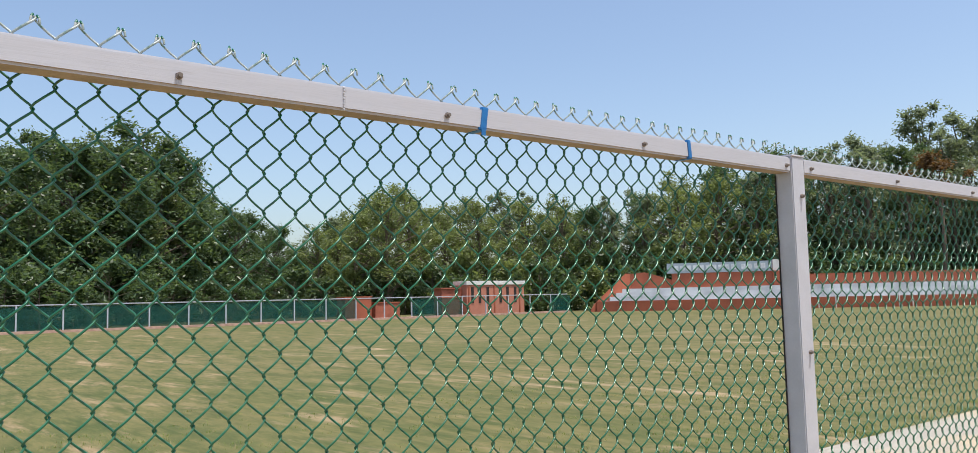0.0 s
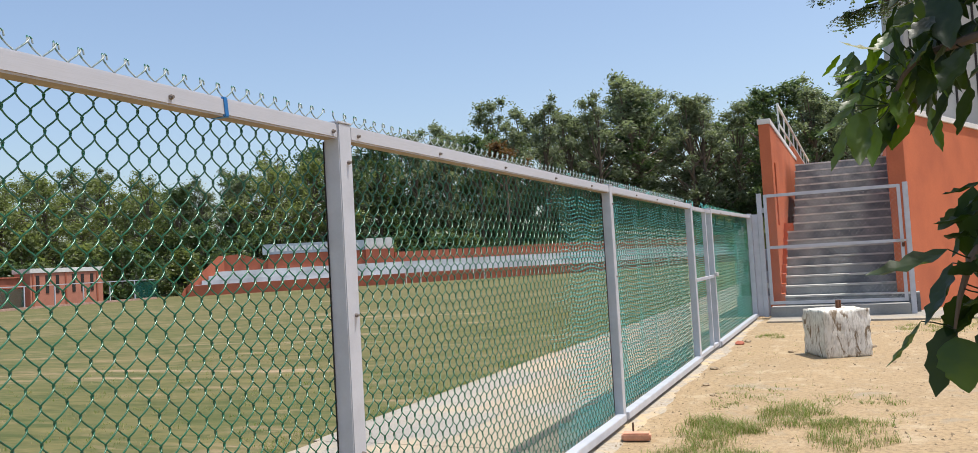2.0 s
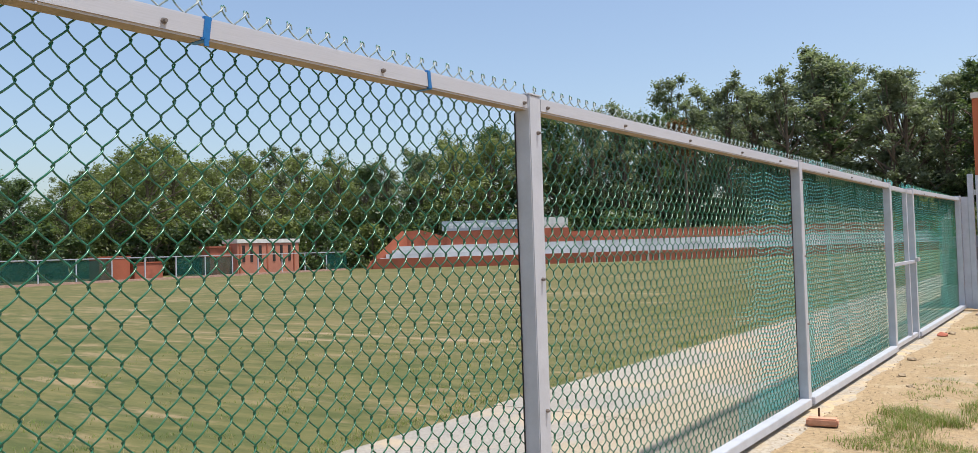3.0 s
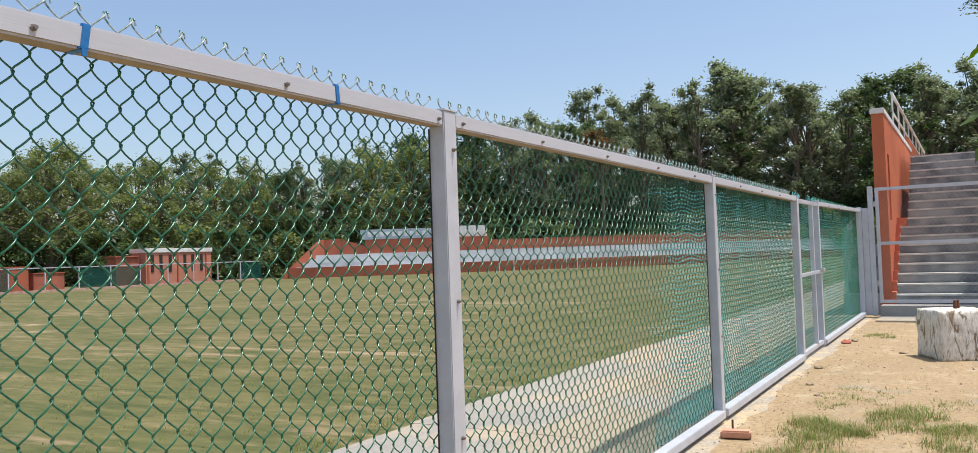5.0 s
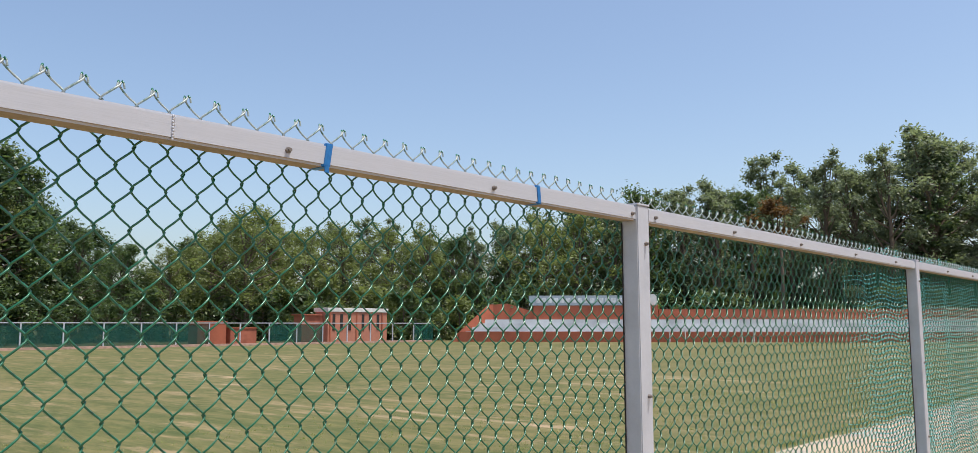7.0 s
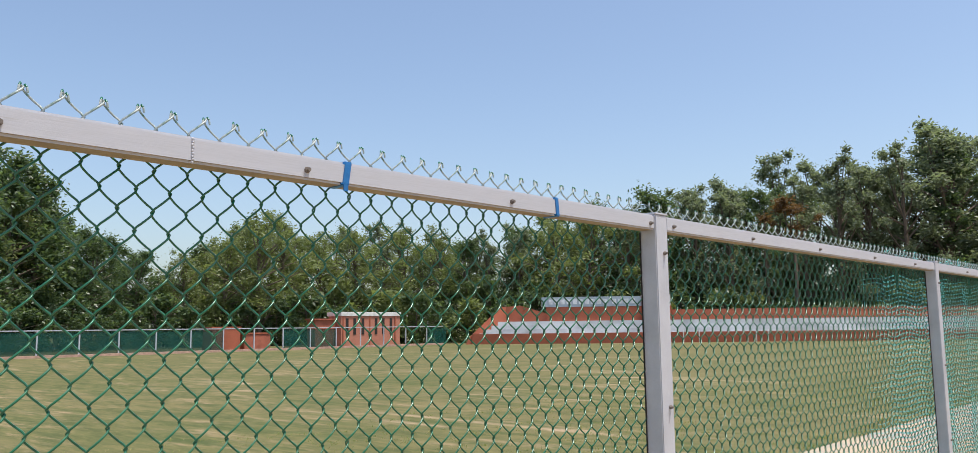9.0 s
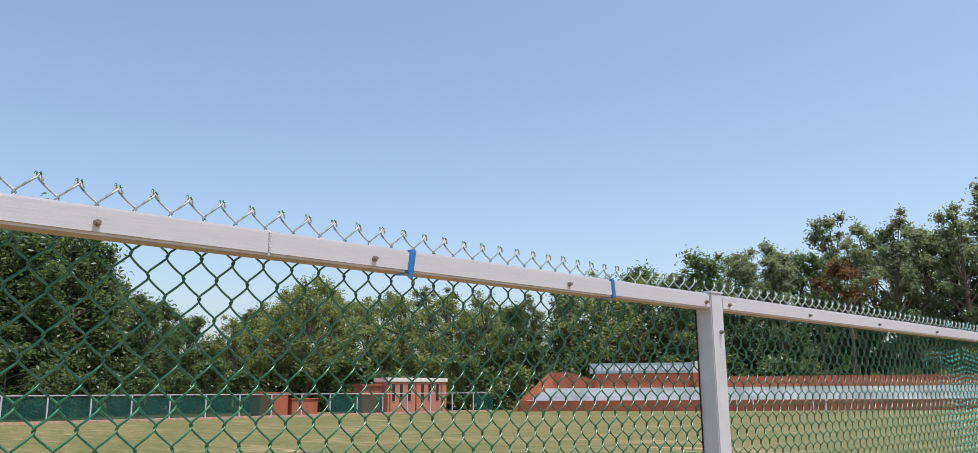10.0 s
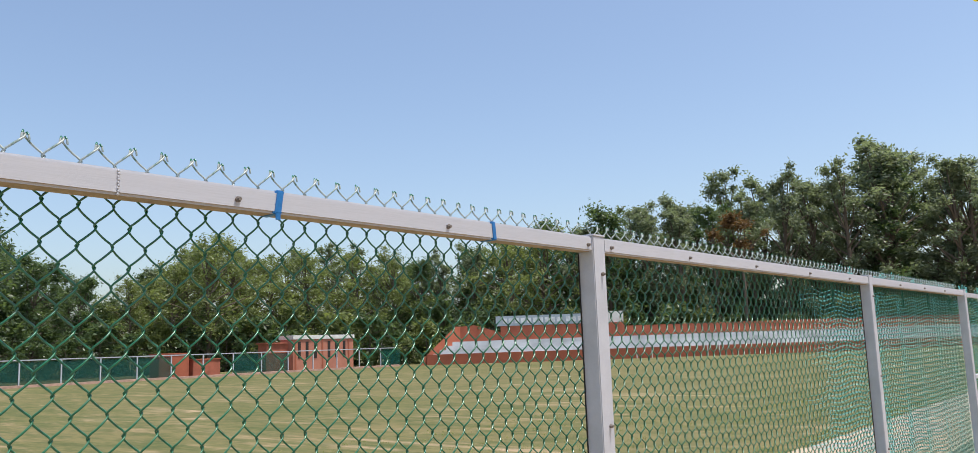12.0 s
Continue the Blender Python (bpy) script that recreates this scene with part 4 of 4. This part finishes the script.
UPPER = [
    (1.758, 0.067, 1.753, 1.718, 0.131, 1.768, 0.024),
    (1.807, 0.046, 1.791, 1.767, 0.078, 1.751, 0.025),
    (1.779, 0.097, 1.726, 1.739, 0.150, 1.714, 0.021),
    (1.817, 0.102, 1.717, 1.777, 0.146, 1.696, 0.018),
    (1.820, 0.098, 1.724, 1.780, 0.152, 1.680, 0.030),
    (1.730, 0.108, 1.679, 1.690, 0.138, 1.647, 0.025),
    (1.722, 0.116, 1.659, 1.682, 0.178, 1.607, 0.028),
    (1.854, 0.125, 1.646, 1.814, 0.160, 1.558, 0.044),
    (1.761, 0.109, 1.651, 1.721, 0.114, 1.557, 0.044),
    (1.757, 0.087, 1.628, 1.717, 0.095, 1.552, 0.030),
    (1.879, 0.063, 1.691, 1.839, 0.058, 1.588, 0.033),
    (1.795, 0.046, 1.685, 1.755, 0.045, 1.616, 0.033),
    (1.854, 0.063, 1.715, 1.814, 0.094, 1.664, 0.033),
    (1.796, 0.042, 1.734, 1.756, 0.094, 1.695, 0.030),
    (1.822, 0.016, 1.743, 1.782, 0.055, 1.727, 0.021),
    (1.744, -0.005, 1.755, 1.704, 0.029, 1.707, 0.044),
    (1.822, -0.030, 1.742, 1.782, 0.015, 1.655, 0.051),
    (1.859, -0.051, 1.801, 1.819, 0.007, 1.788, 0.051),
    (1.804, -0.036, 1.698, 1.764, 0.004, 1.599, 0.044),
    (1.839, 0.003, 1.812, 1.799, 0.049, 1.797, 0.037),
    (1.827, 0.020, 1.765, 1.787, -0.007, 1.705, 0.037),
    (1.730, -0.050, 1.731, 1.690, -0.008, 1.656, 0.051),
    (1.841, -0.082, 1.798, 1.801, -0.034, 1.743, 0.051),
    (1.815, -0.064, 1.682, 1.775, -0.036, 1.596, 0.044),
    (1.768, -0.011, 1.798, 1.728, 0.024, 1.756, 0.040),
]
LOWER = [
    (1.644, 0.003, 1.412, 1.604, 0.120, 1.379, 0.059),
    (1.744, -0.066, 1.472, 1.704, 0.016, 1.452, 0.048),
    (1.697, -0.057, 1.514, 1.657, 0.004, 1.496, 0.036),
    (1.726, -0.088, 1.525, 1.686, -0.027, 1.473, 0.048),
    (1.745, -0.011, 1.388, 1.705, 0.038, 1.292, 0.064),
    (1.726, 0.004, 1.290, 1.686, 0.032, 1.182, 0.056),
    (1.751, -0.024, 1.337, 1.711, 0.007, 1.273, 0.044),
    (1.687, -0.002, 1.275, 1.647, -0.010, 1.195, 0.072),
    (1.736, 0.041, 1.296, 1.696, 0.099, 1.226, 0.044),
    (1.693, -0.047, 1.387, 1.653, 0.005, 1.373, 0.040),
    (1.752, -0.078, 1.335, 1.712, -0.064, 1.229, 0.072),
    (1.745, -0.036, 1.431, 1.705, 0.001, 1.433, 0.032),
    (1.652, -0.069, 1.416, 1.612, -0.032, 1.384, 0.048),
    (1.656, -0.071, 1.463, 1.616, -0.054, 1.417, 0.040),
    (1.666, -0.056, 1.341, 1.626, -0.009, 1.327, 0.048),
    (1.756, -0.122, 1.499, 1.716, -0.079, 1.428, 0.056),
    (1.692, -0.102, 1.367, 1.652, -0.071, 1.301, 0.064),
    (1.715, -0.119, 1.413, 1.675, -0.071, 1.392, 0.056),
]
TOP = [
    (3.008, 0.367, 2.560, 2.978, 0.467, 2.516, 0.077),
    (3.040, 0.357, 2.531, 3.010, 0.395, 2.417, 0.104),
    (3.018, 0.362, 2.645, 2.988, 0.437, 2.658, 0.072),
    (3.043, 0.256, 2.642, 3.013, 0.380, 2.687, 0.090),
    (3.036, 0.328, 2.541, 3.006, 0.371, 2.567, 0.058),
    (3.049, 0.316, 2.645, 3.019, 0.356, 2.609, 0.072),
    (3.017, 0.205, 2.734, 2.987, 0.269, 2.677, 0.097),
    (2.966, 0.231, 2.579, 2.936, 0.269, 2.545, 0.072),
    (3.036, 0.210, 2.534, 3.006, 0.269, 2.501, 0.077),
    (3.046, 0.206, 2.508, 3.016, 0.202, 2.380, 0.116),
    (3.040, 0.001, 2.415, 3.010, 0.129, 2.320, 0.077),
    (3.007, -0.020, 2.381, 2.977, 0.070, 2.313, 0.072),
    (3.021, -0.001, 2.341, 2.991, 0.062, 2.244, 0.077),
    (2.971, 0.434, 2.546, 2.941, 0.478, 2.508, 0.051),
    (3.033, -0.027, 2.262, 3.003, 0.044, 2.191, 0.084),
]
YOUNG = [
    (2.980, 0.476, 2.589, 2.950, 0.555, 2.624, 0.065),
    (3.001, 0.470, 2.607, 2.971, 0.522, 2.643, 0.065),
    (2.989, 0.453, 2.607, 2.959, 0.490, 2.682, 0.058),
    (2.985, 0.437, 2.588, 2.955, 0.466, 2.636, 0.058),
    (3.009, 0.405, 2.612, 2.979, 0.475, 2.556, 0.058),
]
rl = random.Random(31)
def stalk(bm, base, pts):
    """A thin leaf stalk from the nearest point of the branch."""
    q = min((Vector(a).lerp(Vector(b), k / 8) for a, b in zip(pts, pts[1:]) for k in range(9)), key=lambda c: (c - Vector(base)).length)
    limb_tube(bm, q, base, 0.0014, 0.001, 5, 0.004, 3)
for group, pts, material in ((UPPER, "upper", LEAF_SUN), (LOWER, "lower", LEAF_SHADE), (TOP, "top", LEAF_SUN), (YOUNG, "top", LEAF_YOUNG)):
    for i, (bx, by, bz, tx, ty, tz, w) in enumerate(group):
        m_, note = material, "yellow young leaf" if material is LEAF_YOUNG else ""
        if pts == "upper" and i == 0:
            m_, note = LEAF_PALE, "pale leaf with sun glare put into its colour"
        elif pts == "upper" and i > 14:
            m_ = LEAF_SHADE
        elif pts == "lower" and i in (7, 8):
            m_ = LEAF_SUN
        bm = bmesh.new()
        blade(bm, (bx, by, bz), (tx, ty, tz), w, rl.uniform(-0.45, 0.45))
        part("leaf", bm, m_, near_tree, note, smooth=True)
        bm = bmesh.new()
        stalk(bm, (bx, by, bz), BRANCHES[pts])
        part("leaf_stalk", bm, LEAF_SHADE, near_tree)
for _ in range(190):
    up = rl.random() < 0.6
    c = Vector((rl.uniform(1.78, 2.05), rl.uniform(-0.26, 0.03), rl.uniform(1.74, 1.98))) if up else Vector((rl.uniform(1.66, 1.84), rl.uniform(-0.24, -0.04), rl.uniform(1.30, 1.54)))
    d = Vector((rl.uniform(-0.5, 0.1), rl.uniform(-0.5, 0.5), rl.uniform(-1.0, -0.2))).normalized() * rl.uniform(0.08, 0.13)
    bm = bmesh.new()
    blade(bm, c, c + d, d.length * rl.uniform(0.38, 0.5), rl.uniform(-1, 1))
    part("leaf", bm, LEAF_SHADE, near_tree, smooth=True)
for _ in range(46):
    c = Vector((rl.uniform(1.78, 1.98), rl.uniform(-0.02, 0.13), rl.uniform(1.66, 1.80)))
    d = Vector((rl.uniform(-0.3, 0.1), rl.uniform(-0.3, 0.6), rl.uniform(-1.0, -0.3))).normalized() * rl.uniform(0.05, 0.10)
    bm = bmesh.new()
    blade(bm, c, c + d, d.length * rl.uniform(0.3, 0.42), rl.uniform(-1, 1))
    part("leaf", bm, rl.choice((LEAF_SHADE, LEAF_SUN)), near_tree, smooth=True)
# leaves out of view, added overhead to shade the hanging groups
bm = bmesh.new()
for _ in range(620):
    c = Vector((rl.uniform(0.7, 3.1), rl.uniform(-2.6, -0.62), rl.uniform(2.5, 3.8)))
    d = Vector((rl.gauss(0, 1), rl.gauss(0, 1), -0.8)).normalized() * rl.uniform(0.09, 0.15)
    blade(bm, c, c + d, rl.uniform(0.04, 0.06), rl.uniform(-1, 1))
for _ in range(260):
    c = Vector((rl.uniform(1.55, 2.15), rl.uniform(-0.75, -0.28), rl.uniform(2.55, 3.1)))
    d = Vector((rl.gauss(0, 1), rl.gauss(0, 1), -0.8)).normalized() * rl.uniform(0.09, 0.14)
    blade(bm, c, c + d, rl.uniform(0.05, 0.07), rl.uniform(-1, 1))
tagged(part("crown", bm, LEAF_SHADE, near_tree, smooth=True), "unseen crown of broad leaves added to shade those below", kind="stuff")

acacia = thing("feathery_leaved_tree", (0.076, 0.057, 0.57), "tree with fine feathery sprays of small dark leaflets", "tree")
bm = bmesh.new()
twig(bm, [(6.6, -3.4, -1.05), (6.5, -3.2, 1.2), (6.4, -2.9, 3.2), (6.3, -2.4, 4.2)], 0.13, 0.05)
part("trunk", bm, BARK, acacia)
SPRAYS = [[(6.35, -2.7, 3.6), (6.1, -1.2, 3.35), (6.05, -0.35, 3.12), (6.04, 0.02, 3.08), (6.04, 0.26, 3.03)],
          [(6.4, -2.8, 3.3), (6.1, -1.2, 3.1), (6.06, -0.4, 2.95), (6.07, -0.1, 2.91), (6.08, 0.1, 2.86)]]
for pts in SPRAYS:
    bm = bmesh.new()
    twig(bm, pts, 0.02, 0.003)
    part("branch", bm, BARK, acacia)
    verts, faces = [], []
    for i in range(240):
        q = i / 239
        k = 2 + min(1, int(q * 2))
        f = q * 2 - (k - 2)
        c = Vector(pts[k - 1 + 0]).lerp(Vector(pts[k]), f) if k < 3 else Vector(pts[3 - 1]).lerp(Vector(pts[4]), min(1, f))
        side = Vector((rl.gauss(0, 1), rl.gauss(0.4, 0.8), rl.gauss(-0.35, 0.5))).normalized()
        ln = rl.uniform(0.05, 0.115)
        for s in range(9):
            p = c + side * ln * (s + 1) / 9 + Vector((rl.gauss(0, 0.006), rl.gauss(0, 0.006), rl.gauss(0, 0.006) - 0.05 * ((s + 1) / 9) ** 2))
            for sg in (-1, 1):
                w = side.cross(Vector((0, 0, 1)))
                w = (w.normalized() if w.length > 1e-3 else Vector((1, 0, 0))) * sg
                e = p + w * rl.uniform(0.012, 0.026) + Vector((0, 0, rl.uniform(-0.008, 0.004)))
                t_ = side * rl.uniform(0.005, 0.010)
                b = len(verts)
                verts += [p, (p + e) / 2 + t_, e, (p + e) / 2 - t_]
                faces.append((b, b + 1, b + 2, b + 3))
    o = new("leaf_spray", ribbon_mesh("leaf_spray", verts, faces, LEAF_A))
    o.parent = acacia
    tagged(o, kind="stuff")
v, f = leaf_cloud(rl, [(6.5 + rl.uniform(-1, 1), -3.3 + rl.uniform(-1, 1), 4.2 + rl.uniform(-0.4, 1.2), 0.8) for _ in range(9)], 5000, 0.03)
o = new("crown", ribbon_mesh("crown", v, f, LEAF_A))
o.parent = acacia

acacia.scale = (0.62, 0.62, 0.62)
